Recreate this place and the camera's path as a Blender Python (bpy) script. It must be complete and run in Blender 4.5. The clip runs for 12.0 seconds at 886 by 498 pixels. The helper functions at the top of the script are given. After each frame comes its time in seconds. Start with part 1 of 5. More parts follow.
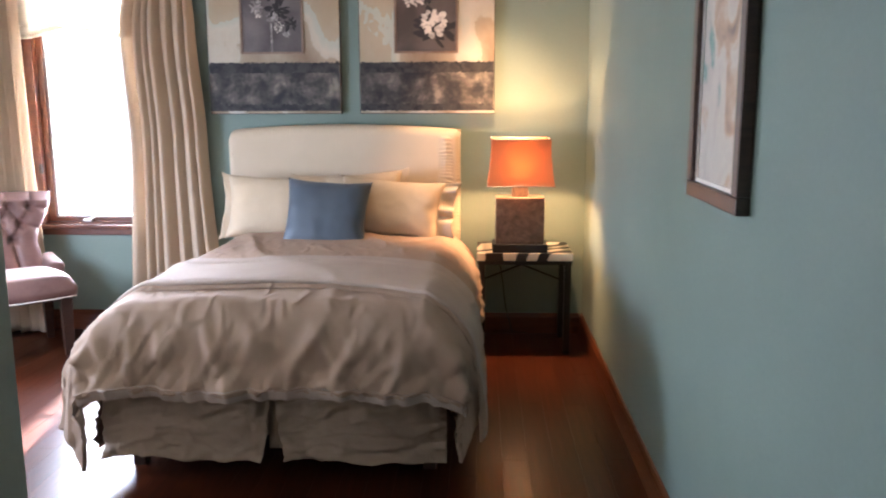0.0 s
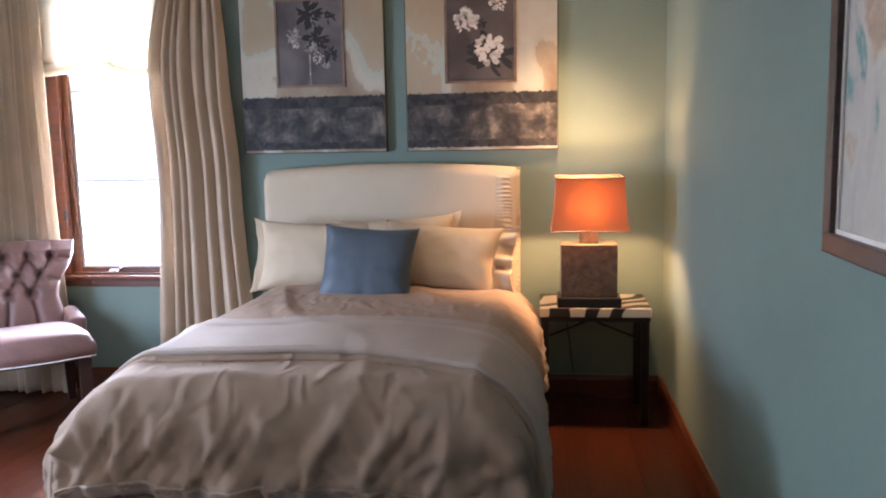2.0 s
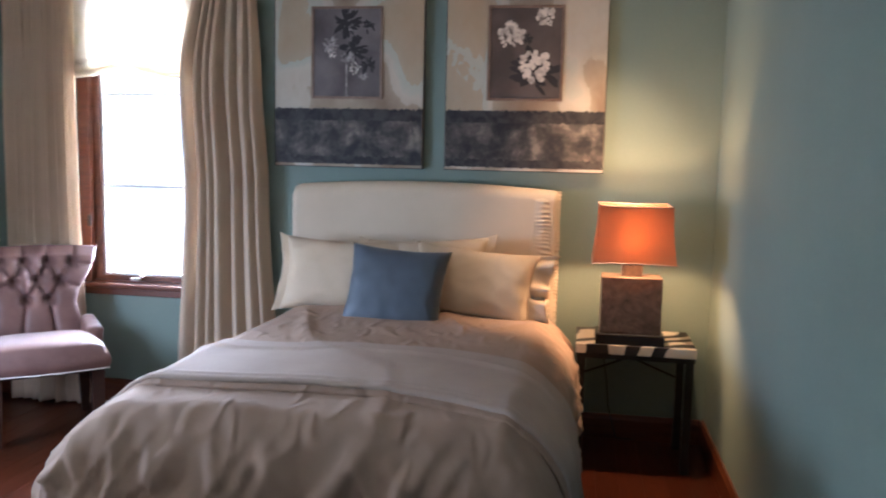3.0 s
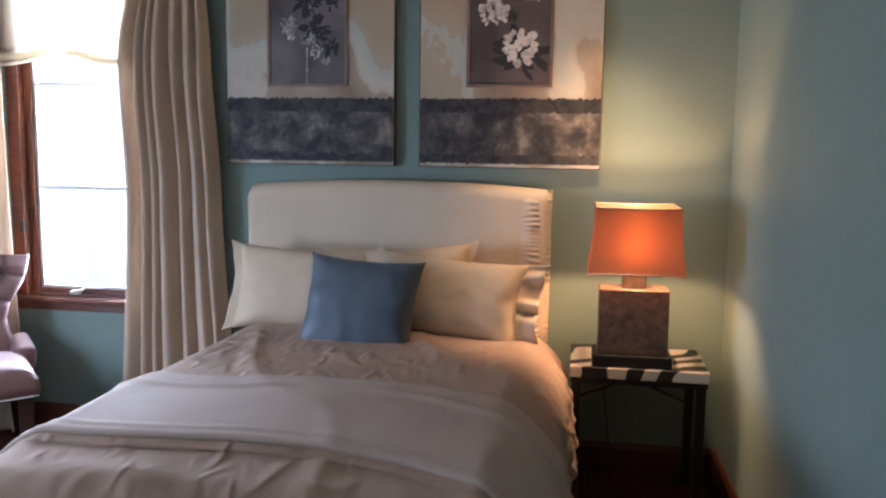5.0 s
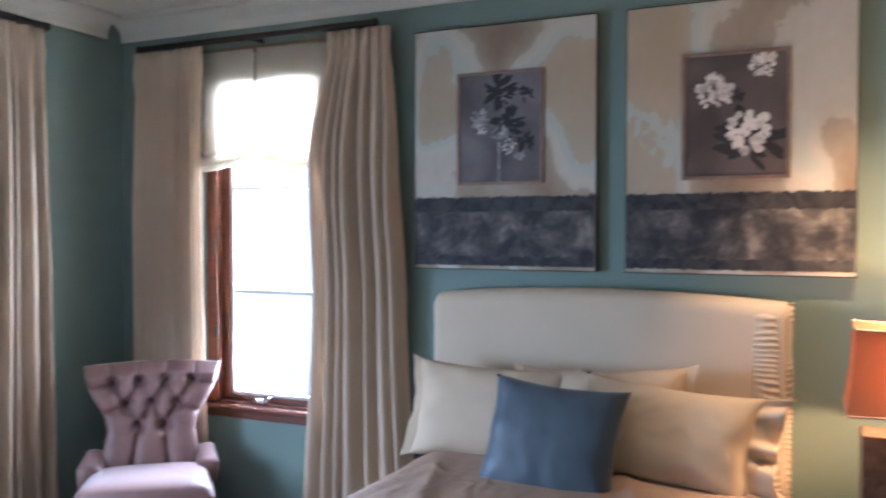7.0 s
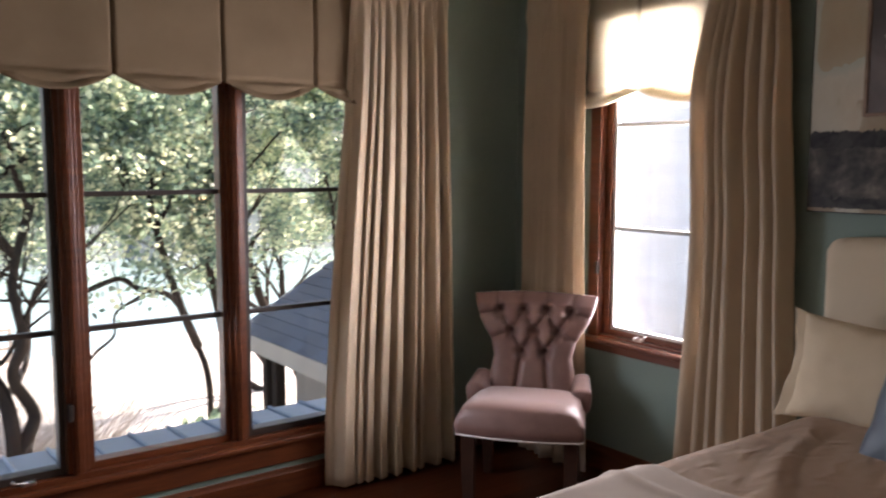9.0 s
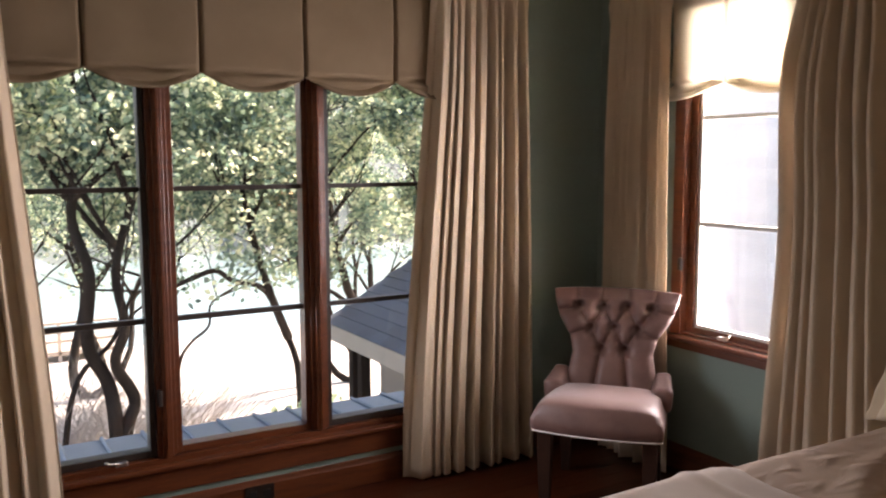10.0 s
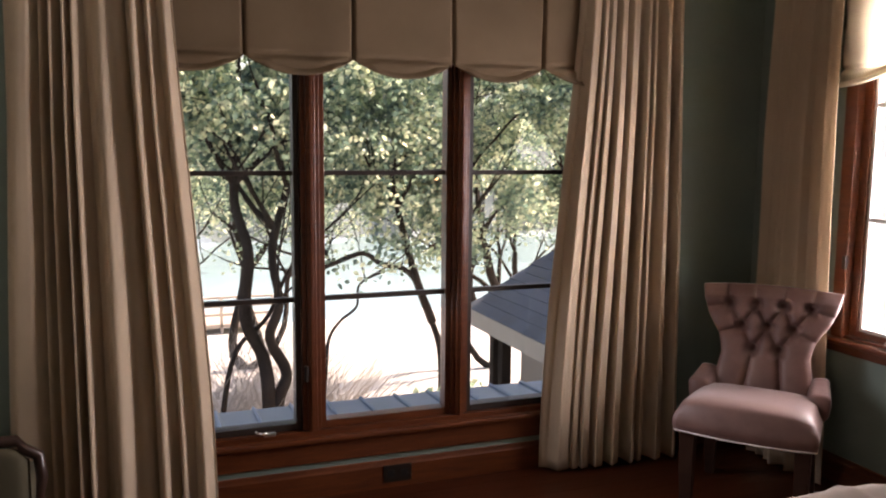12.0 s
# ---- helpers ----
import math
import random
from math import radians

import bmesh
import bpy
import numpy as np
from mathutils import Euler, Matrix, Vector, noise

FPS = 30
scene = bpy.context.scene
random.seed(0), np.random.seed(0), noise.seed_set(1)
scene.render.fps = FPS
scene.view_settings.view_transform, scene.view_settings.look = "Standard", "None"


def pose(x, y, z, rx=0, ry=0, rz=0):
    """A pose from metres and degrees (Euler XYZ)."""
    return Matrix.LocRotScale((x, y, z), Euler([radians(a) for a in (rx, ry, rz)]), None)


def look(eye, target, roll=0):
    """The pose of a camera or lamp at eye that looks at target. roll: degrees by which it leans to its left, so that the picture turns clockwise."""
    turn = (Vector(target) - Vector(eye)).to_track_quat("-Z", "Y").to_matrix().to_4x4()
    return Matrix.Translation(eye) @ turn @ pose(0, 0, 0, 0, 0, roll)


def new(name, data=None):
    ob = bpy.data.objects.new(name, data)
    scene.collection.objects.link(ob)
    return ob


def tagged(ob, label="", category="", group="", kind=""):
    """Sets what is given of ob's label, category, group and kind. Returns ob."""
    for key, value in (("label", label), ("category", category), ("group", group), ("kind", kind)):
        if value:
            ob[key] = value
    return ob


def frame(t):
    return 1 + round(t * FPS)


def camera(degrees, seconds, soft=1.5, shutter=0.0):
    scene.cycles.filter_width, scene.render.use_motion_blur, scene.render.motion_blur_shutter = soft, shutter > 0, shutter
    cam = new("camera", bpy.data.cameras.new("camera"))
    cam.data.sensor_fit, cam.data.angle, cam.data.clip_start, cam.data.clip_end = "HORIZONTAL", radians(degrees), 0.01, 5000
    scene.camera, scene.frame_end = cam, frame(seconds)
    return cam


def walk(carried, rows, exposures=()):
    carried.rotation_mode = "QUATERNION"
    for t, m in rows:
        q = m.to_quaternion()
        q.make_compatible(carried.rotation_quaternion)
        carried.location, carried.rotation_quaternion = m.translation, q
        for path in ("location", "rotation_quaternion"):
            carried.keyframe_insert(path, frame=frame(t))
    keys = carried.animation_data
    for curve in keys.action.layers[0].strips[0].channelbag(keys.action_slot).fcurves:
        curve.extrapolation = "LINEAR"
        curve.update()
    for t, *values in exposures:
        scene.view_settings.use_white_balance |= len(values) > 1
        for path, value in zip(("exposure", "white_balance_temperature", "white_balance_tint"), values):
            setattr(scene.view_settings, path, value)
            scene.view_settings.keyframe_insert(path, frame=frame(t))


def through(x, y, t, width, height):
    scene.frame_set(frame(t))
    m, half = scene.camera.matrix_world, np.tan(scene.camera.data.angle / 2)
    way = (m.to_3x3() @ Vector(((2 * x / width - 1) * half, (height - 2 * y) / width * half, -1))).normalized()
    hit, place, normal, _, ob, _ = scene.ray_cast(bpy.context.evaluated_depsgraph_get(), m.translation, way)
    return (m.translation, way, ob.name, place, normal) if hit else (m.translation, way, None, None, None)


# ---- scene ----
cam = camera(56.3, 12.0, soft=2.0, shutter=0.5)
PATH = [
    (0, (0.225, -0.523, 1.561), (0.137, 1.444, 1.207), -0.2),
    (0.5, (0.25, -0.349, 1.553), (0.07, 1.611, 1.2), 0.2),
    (1, (0.271, -0.176, 1.548), (0.063, 1.778, 1.175), 1.5),
    (1.5, (0.279, -0.024, 1.543), (0.022, 1.938, 1.25), 1.7),
    (2, (0.225, 0.127, 1.544), (-0.013, 2.095, 1.28), -1.1),
    (2.5, (0.185, 0.271, 1.55), (-0.013, 2.242, 1.279), -0.4),
    (3, (0.203, 0.389, 1.555), (-0.12, 2.35, 1.33), 1.3),
    (3.2, (0.21, 0.438, 1.556), (-0.154, 2.387, 1.293), 0.9),
    (4.8, (0.214, 0.94, 1.569), (-0.111, 2.895, 1.3), 1.3),
    (5, (0.225, 0.985, 1.571), (-0.095, 2.944, 1.327), 0.8),
    (5.5, (0.267, 1.078, 1.58), (-0.025, 3.048, 1.39), 1.0),
    (6, (0.297, 1.209, 1.602), (-0.103, 3.162, 1.451), 1.1),
    (6.5, (0.263, 1.393, 1.631), (-0.36, 3.291, 1.532), 0.3),
    (6.8, (0.219, 1.477, 1.641), (-0.522, 3.334, 1.611), 0.2),
    (7, (0.189, 1.525, 1.647), (-0.64, 3.345, 1.607), 0.1),
    (7.5, (0.159, 1.588, 1.662), (-0.925, 3.268, 1.616), 1.0),
    (7.7, (0.17, 1.602, 1.664), (-0.996, 3.227, 1.623), 1.3),
    (9.3, (0.352, 1.733, 1.678), (-1.295, 2.848, 1.463), -0.3),
    (9.5, (0.359, 1.746, 1.677), (-1.312, 2.824, 1.472), -0.4),
    (10, (0.364, 1.758, 1.675), (-1.347, 2.771, 1.457), -0.1),
    (10.5, (0.343, 1.76, 1.67), (-1.423, 2.671, 1.443), -0.1),
    (11, (0.337, 1.76, 1.671), (-1.466, 2.599, 1.463), -0.0),
    (11.5, (0.348, 1.762, 1.673), (-1.488, 2.526, 1.462), 0.0),
    (12, (0.353, 1.783, 1.674), (-1.505, 2.478, 1.425), 0.5),
]
EXPOSURES = [(0.0, 3.8, 5950, 20), (0.6, 3.5, 5900, 19), (1.5, 3.5, 5750, 19), (2.5, 3.2, 5500, 18), (6.0, 2.9, 5250, 18), (6.8, 3.15, 5000, 14), (7.7, 2.75, 5400, 16), (9.2, 2.0, 7150, 25), (11.0, 1.95, 7500, 27), (12.0, 1.65, 7600, 29)]
walk(cam, [(t, look(eye, target, roll)) for t, eye, target, roll in PATH], EXPOSURES)

# ---- world and sun ----
SUN_ELEV, SUN_AZ = radians(38), radians(-8)
world = bpy.data.worlds.new("sky")
scene.world = world
world.use_nodes = True
wn = world.node_tree.nodes
sky = wn.new("ShaderNodeTexSky")
sky.sky_type, sky.sun_disc = "NISHITA", False
sky.sun_elevation, sky.sun_rotation = SUN_ELEV, SUN_AZ
sky.dust_density = 2.0
wn["Background"].inputs["Strength"].default_value = 0.15
world.node_tree.links.new(sky.outputs[0], wn["Background"].inputs["Color"])
sun = new("sun", bpy.data.lights.new("sun", "SUN"))
sun.data.energy, sun.data.angle, sun.data.color = 5.0, radians(0.6), (1.0, 0.93, 0.82)
to_sun = Vector((math.cos(SUN_ELEV) * math.sin(SUN_AZ), math.cos(SUN_ELEV) * math.cos(SUN_AZ), math.sin(SUN_ELEV)))
sky_lamp = new("window_sky_light", bpy.data.lights.new("window_sky_light", "AREA"))
sky_lamp.data.shape, sky_lamp.data.size, sky_lamp.data.size_y = "RECTANGLE", 0.84, 1.75
sky_lamp.data.energy, sky_lamp.data.color = 30.0, (0.84, 0.92, 1.0)
sky_lamp.data.spread = radians(108)
sky_lamp.matrix_world = look((-2.505, 5.37, 1.585), (-2.505, 0.0, 1.585))
west_lamp = new("window_sky_light", bpy.data.lights.new("window_sky_light", "AREA"))
west_lamp.data.shape, west_lamp.data.size, west_lamp.data.size_y = "RECTANGLE", 0.7, 0.8
west_lamp.data.energy, west_lamp.data.color, west_lamp.data.spread = 4.5, (0.74, 0.86, 1.0), radians(125)
west_lamp.matrix_world = look((-3.34, 2.95, 1.14), (-1.74, 3.72, 0.30))
sun.matrix_world = look(tuple(to_sun * 40), (0, 0, 0))

# ---- materials ----
def nodes_of(name):
    m = bpy.data.materials.new(name)
    m.use_nodes = True
    nt = m.node_tree
    return m, nt, nt.nodes["Principled BSDF"]


def ramp_node(nt, stops):
    r = nt.nodes.new("ShaderNodeValToRGB")
    while len(r.color_ramp.elements) < len(stops):
        r.color_ramp.elements.new(0.5)
    for e, (p, c) in zip(r.color_ramp.elements, stops):
        e.position, e.color = p, (*c, 1)
    return r


def noise_node(nt, scale, detail=4.0, rough=0.55, stretch=None, distortion=0.0):
    co = nt.nodes.new("ShaderNodeTexCoord")
    n = nt.nodes.new("ShaderNodeTexNoise")
    n.inputs["Scale"].default_value, n.inputs["Detail"].default_value = scale, detail
    n.inputs["Roughness"].default_value, n.inputs["Distortion"].default_value = rough, distortion
    if stretch:
        mp = nt.nodes.new("ShaderNodeMapping")
        mp.inputs["Scale"].default_value = stretch
        nt.links.new(co.outputs["Object"], mp.inputs[0])
        nt.links.new(mp.outputs[0], n.inputs["Vector"])
    else:
        nt.links.new(co.outputs["Object"], n.inputs["Vector"])
    return n


def add_bump(nt, bsdf, source, strength, distance=0.01):
    b = nt.nodes.new("ShaderNodeBump")
    b.inputs["Strength"].default_value, b.inputs["Distance"].default_value = strength, distance
    nt.links.new(source, b.inputs["Height"])
    nt.links.new(b.outputs[0], bsdf.inputs["Normal"])


def surface(name, dark, light, scale=6.0, rough=0.6, metal=0.0, stretch=None, grain=120.0, bump=0.1, sheen=0.0, random_tint=0.0, coat=0.0, distortion=0.0, spec=0.5):
    """A two-scale procedural surface between two base colours."""
    m, nt, b = nodes_of(name)
    big = noise_node(nt, scale, 5.0, 0.6, stretch, distortion)
    fine = noise_node(nt, grain, 3.0, 0.6, stretch)
    mix = nt.nodes.new("ShaderNodeMath")
    mix.operation = "MULTIPLY_ADD"
    mix.inputs[1].default_value = 0.35
    nt.links.new(fine.outputs[0], mix.inputs[0])
    sub = nt.nodes.new("ShaderNodeMath")
    sub.operation = "MULTIPLY"
    sub.inputs[1].default_value = 0.65
    nt.links.new(big.outputs[0], sub.inputs[0])
    nt.links.new(sub.outputs[0], mix.inputs[2])
    r = ramp_node(nt, [(0.3, dark), (0.7, light)])
    nt.links.new(mix.outputs[0], r.inputs[0])
    col = r.outputs[0]
    if random_tint:
        oi = nt.nodes.new("ShaderNodeObjectInfo")
        hsv = nt.nodes.new("ShaderNodeHueSaturation")
        mr = nt.nodes.new("ShaderNodeMapRange")
        mr.inputs[3].default_value, mr.inputs[4].default_value = 1 - random_tint, 1 + random_tint
        nt.links.new(oi.outputs["Random"], mr.inputs[0])
        nt.links.new(mr.outputs[0], hsv.inputs["Value"])
        nt.links.new(col, hsv.inputs["Color"])
        col = hsv.outputs[0]
    nt.links.new(col, b.inputs["Base Color"])
    b.inputs["Roughness"].default_value, b.inputs["Metallic"].default_value = rough, metal
    b.inputs["Specular IOR Level"].default_value = spec
    if sheen:
        b.inputs["Sheen Weight"].default_value, b.inputs["Sheen Roughness"].default_value = sheen, 0.4
    if coat:
        b.inputs["Coat Weight"].default_value, b.inputs["Coat Roughness"].default_value = coat, 0.12
    if bump:
        add_bump(nt, b, fine.outputs[0], bump, 0.004)
    return m


def cloth(name, dark, light, through=0.0, scale=3.0, weave=500.0, sheen=0.02, rough=0.9):
    """Woven cloth; through is the share of light that passes."""
    m = surface(name, dark, light, scale, rough, grain=weave, bump=0.15, sheen=sheen, spec=0.5 if sheen > 0.1 else 0.15)
    if through:
        nt = m.node_tree
        b = nt.nodes["Principled BSDF"]
        t = nt.nodes.new("ShaderNodeBsdfTranslucent")
        t.inputs[0].default_value = (*light, 1)
        mx = nt.nodes.new("ShaderNodeMixShader")
        mx.inputs[0].default_value = through
        nt.links.new(b.outputs[0], mx.inputs[1])
        nt.links.new(t.outputs[0], mx.inputs[2])
        nt.links.new(mx.outputs[0], nt.nodes["Material Output"].inputs["Surface"])
    return m


def crumpled(m, scale, strength):
    """Adds creases to a cloth."""
    nt = m.node_tree
    b = nt.nodes["Principled BSDF"]
    co = nt.nodes.new("ShaderNodeTexCoord")
    n = nt.nodes.new("ShaderNodeTexNoise")
    n.noise_type = "RIDGED_MULTIFRACTAL"
    n.inputs["Scale"].default_value, n.inputs["Detail"].default_value, n.inputs["Distortion"].default_value = scale, 5.0, 0.8
    mp = nt.nodes.new("ShaderNodeMapping")
    mp.inputs["Rotation"].default_value, mp.inputs["Scale"].default_value = (0.0, 0.35, 0.0), (1.6, 1.0, 0.6)
    nt.links.new(co.outputs["Object"], mp.inputs[0])
    nt.links.new(mp.outputs[0], n.inputs["Vector"])
    bp = nt.nodes.new("ShaderNodeBump")
    bp.inputs["Strength"].default_value, bp.inputs["Distance"].default_value = strength, 0.05
    nt.links.new(n.outputs[0], bp.inputs["Height"])
    old = b.inputs["Normal"].links[0].from_node
    nt.links.new(bp.outputs[0], old.inputs["Normal"])
    return m


def plain(name, colour, rough=0.5, metal=0.0):
    m, nt, b = nodes_of(name)
    b.inputs["Base Color"].default_value = (*colour, 1)
    b.inputs["Roughness"].default_value, b.inputs["Metallic"].default_value = rough, metal
    return m


M_WALL = surface("wall_paint", (0.190, 0.248, 0.216), (0.220, 0.281, 0.246), 1.2, 0.7, grain=60, bump=0.05, spec=0.2)
M_CEIL = surface("ceiling_paint", (0.62, 0.60, 0.53), (0.70, 0.68, 0.60), 1.5, 0.8, grain=80, bump=0.05)
M_JAMB = surface("jamb_paint", (0.42, 0.40, 0.33), (0.48, 0.46, 0.38), 2.0, 0.5, grain=80, bump=0.04)
M_FLOOR = surface("floor_wood", (0.022, 0.0046, 0.0018), (0.070, 0.0160, 0.0052), 3.0, 0.30, stretch=(14, 1, 14), grain=30, bump=0.03, random_tint=0.18, coat=0.0, spec=0.2)
M_TRIM = surface("stained_wood", (0.062, 0.0145, 0.005), (0.16, 0.042, 0.0125), 4.0, 0.35, stretch=(1, 1, 9), grain=40, bump=0.04, coat=0.2)
M_SASH = surface("dark_sash", (0.018, 0.012, 0.010), (0.04, 0.026, 0.02), 8.0, 0.45, grain=90, bump=0.04)
M_PALE = surface("pale_sash", (0.50, 0.48, 0.44), (0.60, 0.58, 0.53), 8.0, 0.5, grain=90, bump=0.03)
M_ROD = surface("dark_bronze", (0.02, 0.014, 0.011), (0.045, 0.033, 0.026), 12.0, 0.4, 0.6, grain=150, bump=0.05)
M_CURTAIN = cloth("curtain_linen", (0.60, 0.475, 0.345), (0.72, 0.58, 0.43), 0.33, 4.0)
# Cream linen darkened in its colour to look backlit; also on both headrails.
M_BACKLIT_LINEN = cloth("backlit_blind_linen", (0.195, 0.134, 0.083), (0.242, 0.170, 0.108), 0.10, 4.0)
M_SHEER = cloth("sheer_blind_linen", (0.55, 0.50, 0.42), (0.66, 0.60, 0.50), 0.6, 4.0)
M_DUVET = cloth("duvet_cotton", (0.325, 0.222, 0.158), (0.40, 0.283, 0.210), 0, 5.0)
M_THROW = cloth("throw_cotton", (0.385, 0.30, 0.245), (0.46, 0.365, 0.305), 0, 5.0)
M_HEM = cloth("duvet_hem_cotton", (0.38, 0.30, 0.245), (0.46, 0.37, 0.31), 0, 5.0)
M_SKIRT = cloth("skirt_cotton", (0.25, 0.182, 0.130), (0.315, 0.235, 0.172), 0, 5.0)
crumpled(M_DUVET, 6.5, 0.42)
crumpled(M_SKIRT, 5.0, 0.6)
crumpled(M_THROW, 2.6, 0.08)
M_LINEN = cloth("headboard_linen", (0.52, 0.425, 0.31), (0.60, 0.495, 0.37), 0, 3.0)
M_PILLOW = cloth("pillow_linen", (0.48, 0.375, 0.26), (0.57, 0.455, 0.325), 0, 4.0)
M_BLUE = cloth("blue_satin", (0.05, 0.064, 0.082), (0.075, 0.093, 0.115), 0, 4.0, 700, 0.2, 0.5)
M_VELVET = cloth("mauve_velvet", (0.125, 0.062, 0.052), (0.205, 0.110, 0.092), 0, 8.0, 300, 0.28, 0.45)
M_PIPING = plain("white_piping", (0.75, 0.70, 0.64), 0.6)
M_DARKWOOD = surface("dark_wood", (0.02, 0.009, 0.006), (0.05, 0.022, 0.014), 6.0, 0.35, stretch=(1, 1, 8), grain=60, bump=0.04)
M_BLACK = surface("black_iron", (0.008, 0.008, 0.008), (0.02, 0.019, 0.018), 10.0, 0.45, 0.3, grain=120, bump=0.05)
M_STEEL = plain("satin_nickel", (0.72, 0.70, 0.66), 0.3, 1.0)
M_BROWNFRAME = surface("walnut_frame", (0.035, 0.016, 0.011), (0.085, 0.042, 0.028), 6.0, 0.35, stretch=(1, 1, 7), grain=60, bump=0.04)
M_COPPER = surface("copper_frame", (0.16, 0.10, 0.075), (0.30, 0.21, 0.16), 14.0, 0.4, 0.3, grain=120, bump=0.06)
M_STONE = surface("lamp_stone", (0.022, 0.014, 0.010), (0.17, 0.11, 0.07), 9.0, 0.3, grain=24, bump=0.06, distortion=2.5)
M_CORD = plain("cord", (0.02, 0.016, 0.012), 0.5)


def glass_material():
    m, nt, b = nodes_of("window_glass")
    nt.nodes.remove(b)
    tr = nt.nodes.new("ShaderNodeBsdfTransparent")
    gl = nt.nodes.new("ShaderNodeBsdfGlossy")
    gl.inputs["Roughness"].default_value = 0.02
    fr = nt.nodes.new("ShaderNodeFresnel")
    fr.inputs[0].default_value = 1.45
    mx = nt.nodes.new("ShaderNodeMixShader")
    nt.links.new(fr.outputs[0], mx.inputs[0])
    nt.links.new(tr.outputs[0], mx.inputs[1])
    nt.links.new(gl.outputs[0], mx.inputs[2])
    nt.links.new(mx.outputs[0], nt.nodes["Material Output"].inputs["Surface"])
    return m


M_GLASS = glass_material()


def shade_material():
    m, nt, b = nodes_of("lamp_shade_silk")
    b.inputs["Base Color"].default_value = (0.33, 0.15, 0.07, 1)
    b.inputs["Roughness"].default_value = 0.8
    t = nt.nodes.new("ShaderNodeBsdfTranslucent")
    t.inputs[0].default_value = (0.48, 0.235, 0.095, 1)
    mx = nt.nodes.new("ShaderNodeMixShader")
    mx.inputs[0].default_value = 0.30
    nt.links.new(b.outputs[0], mx.inputs[1])
    nt.links.new(t.outputs[0], mx.inputs[2])
    nt.links.new(mx.outputs[0], nt.nodes["Material Output"].inputs["Surface"])
    n = noise_node(nt, 220, 2)
    add_bump(nt, b, n.outputs[0], 0.2, 0.003)
    return m


M_SHADE = shade_material()
M_LENS = plain("lit_lens", (0.9, 0.86, 0.78), 0.5)
M_LENS.node_tree.nodes["Principled BSDF"].inputs["Emission Color"].default_value = (1.0, 0.74, 0.48, 1)
M_LENS.node_tree.nodes["Principled BSDF"].inputs["Emission Strength"].default_value = 3.0


def zebra_material():
    m, nt, b = nodes_of("zebra_hide")
    co = nt.nodes.new("ShaderNodeTexCoord")
    mp = nt.nodes.new("ShaderNodeMapping")
    mp.inputs["Rotation"].default_value = (0, 0, 0.9)
    w = nt.nodes.new("ShaderNodeTexWave")
    w.inputs["Scale"].default_value, w.inputs["Distortion"].default_value = 2.3, 8.5
    w.inputs["Detail"].default_value, w.inputs["Detail Scale"].default_value = 1.5, 1.0
    nt.links.new(co.outputs["Object"], mp.inputs[0])
    nt.links.new(mp.outputs[0], w.inputs["Vector"])
    r = ramp_node(nt, [(0.46, (0.015, 0.011, 0.009)), (0.52, (0.62, 0.54, 0.42))])
    nt.links.new(w.outputs[0], r.inputs[0])
    nt.links.new(r.outputs[0], b.inputs["Base Color"])
    b.inputs["Roughness"].default_value = 0.55
    n = noise_node(nt, 300, 2)
    add_bump(nt, b, n.outputs[0], 0.2, 0.003)
    return m


M_ZEBRA = zebra_material()


def painting_material(name, stops, scale, seed, stretch=(1, 1, 1), distortion=0.8, fine=40.0, mix=0.10, detail=2.5):
    m, nt, b = nodes_of(name)
    co = nt.nodes.new("ShaderNodeTexCoord")
    mp = nt.nodes.new("ShaderNodeMapping")
    mp.inputs["Location"].default_value, mp.inputs["Scale"].default_value = (seed, seed * 0.7, seed * 1.3), stretch
    nt.links.new(co.outputs["Object"], mp.inputs[0])
    outs = []
    for sc, dt in ((scale, detail), (fine, 2.5)):
        n = nt.nodes.new("ShaderNodeTexNoise")
        n.inputs["Scale"].default_value, n.inputs["Detail"].default_value, n.inputs["Distortion"].default_value = sc, dt, distortion
        nt.links.new(mp.outputs[0], n.inputs["Vector"])
        outs.append(n.outputs[0])
    mm = nt.nodes.new("ShaderNodeMix")
    mm.inputs[0].default_value = mix
    nt.links.new(outs[0], mm.inputs[2])
    nt.links.new(outs[1], mm.inputs[3])
    r = ramp_node(nt, stops)
    nt.links.new(mm.outputs[0], r.inputs[0])
    nt.links.new(r.outputs[0], b.inputs["Base Color"])
    b.inputs["Roughness"].default_value = 0.7
    add_bump(nt, b, outs[1], 0.15, 0.004)
    return m


CREAM = [(0.30, (0.23, 0.165, 0.11)), (0.45, (0.36, 0.295, 0.215)), (0.462, (0.47, 0.42, 0.335)), (0.52, (0.52, 0.48, 0.40)), (0.545, (0.47, 0.465, 0.395)), (0.60, (0.42, 0.445, 0.385)), (0.60, (0.42, 0.35, 0.25)), (0.72, (0.38, 0.30, 0.20))]
M_CANVAS_A = painting_material("canvas_patchy", CREAM, 3.0, 3.1, (1, 1, 0.6), 0.5, 26.0, 0.09, 0.8)
M_CANVAS_B = painting_material("canvas_patchy_warm", CREAM, 2.7, 7.7, (1, 1, 0.6), 0.5, 26.0, 0.09, 0.8)
M_BAND = painting_material("canvas_damask_band", [(0.38, (0.016, 0.016, 0.020)), (0.48, (0.05, 0.045, 0.043)), (0.56, (0.10, 0.088, 0.078)), (0.66, (0.22, 0.19, 0.155))], 7.5, 1.9, distortion=0.4, fine=40, mix=0.22)
M_BANDEDGE = painting_material("canvas_black_edge", [(0.36, (0.010, 0.010, 0.014)), (0.6, (0.045, 0.042, 0.042))], 16, 5.2)
M_PHOTO_A = painting_material("photo_grey", [(0.35, (0.07, 0.06, 0.06)), (0.65, (0.18, 0.155, 0.155))], 2.5, 2.2)
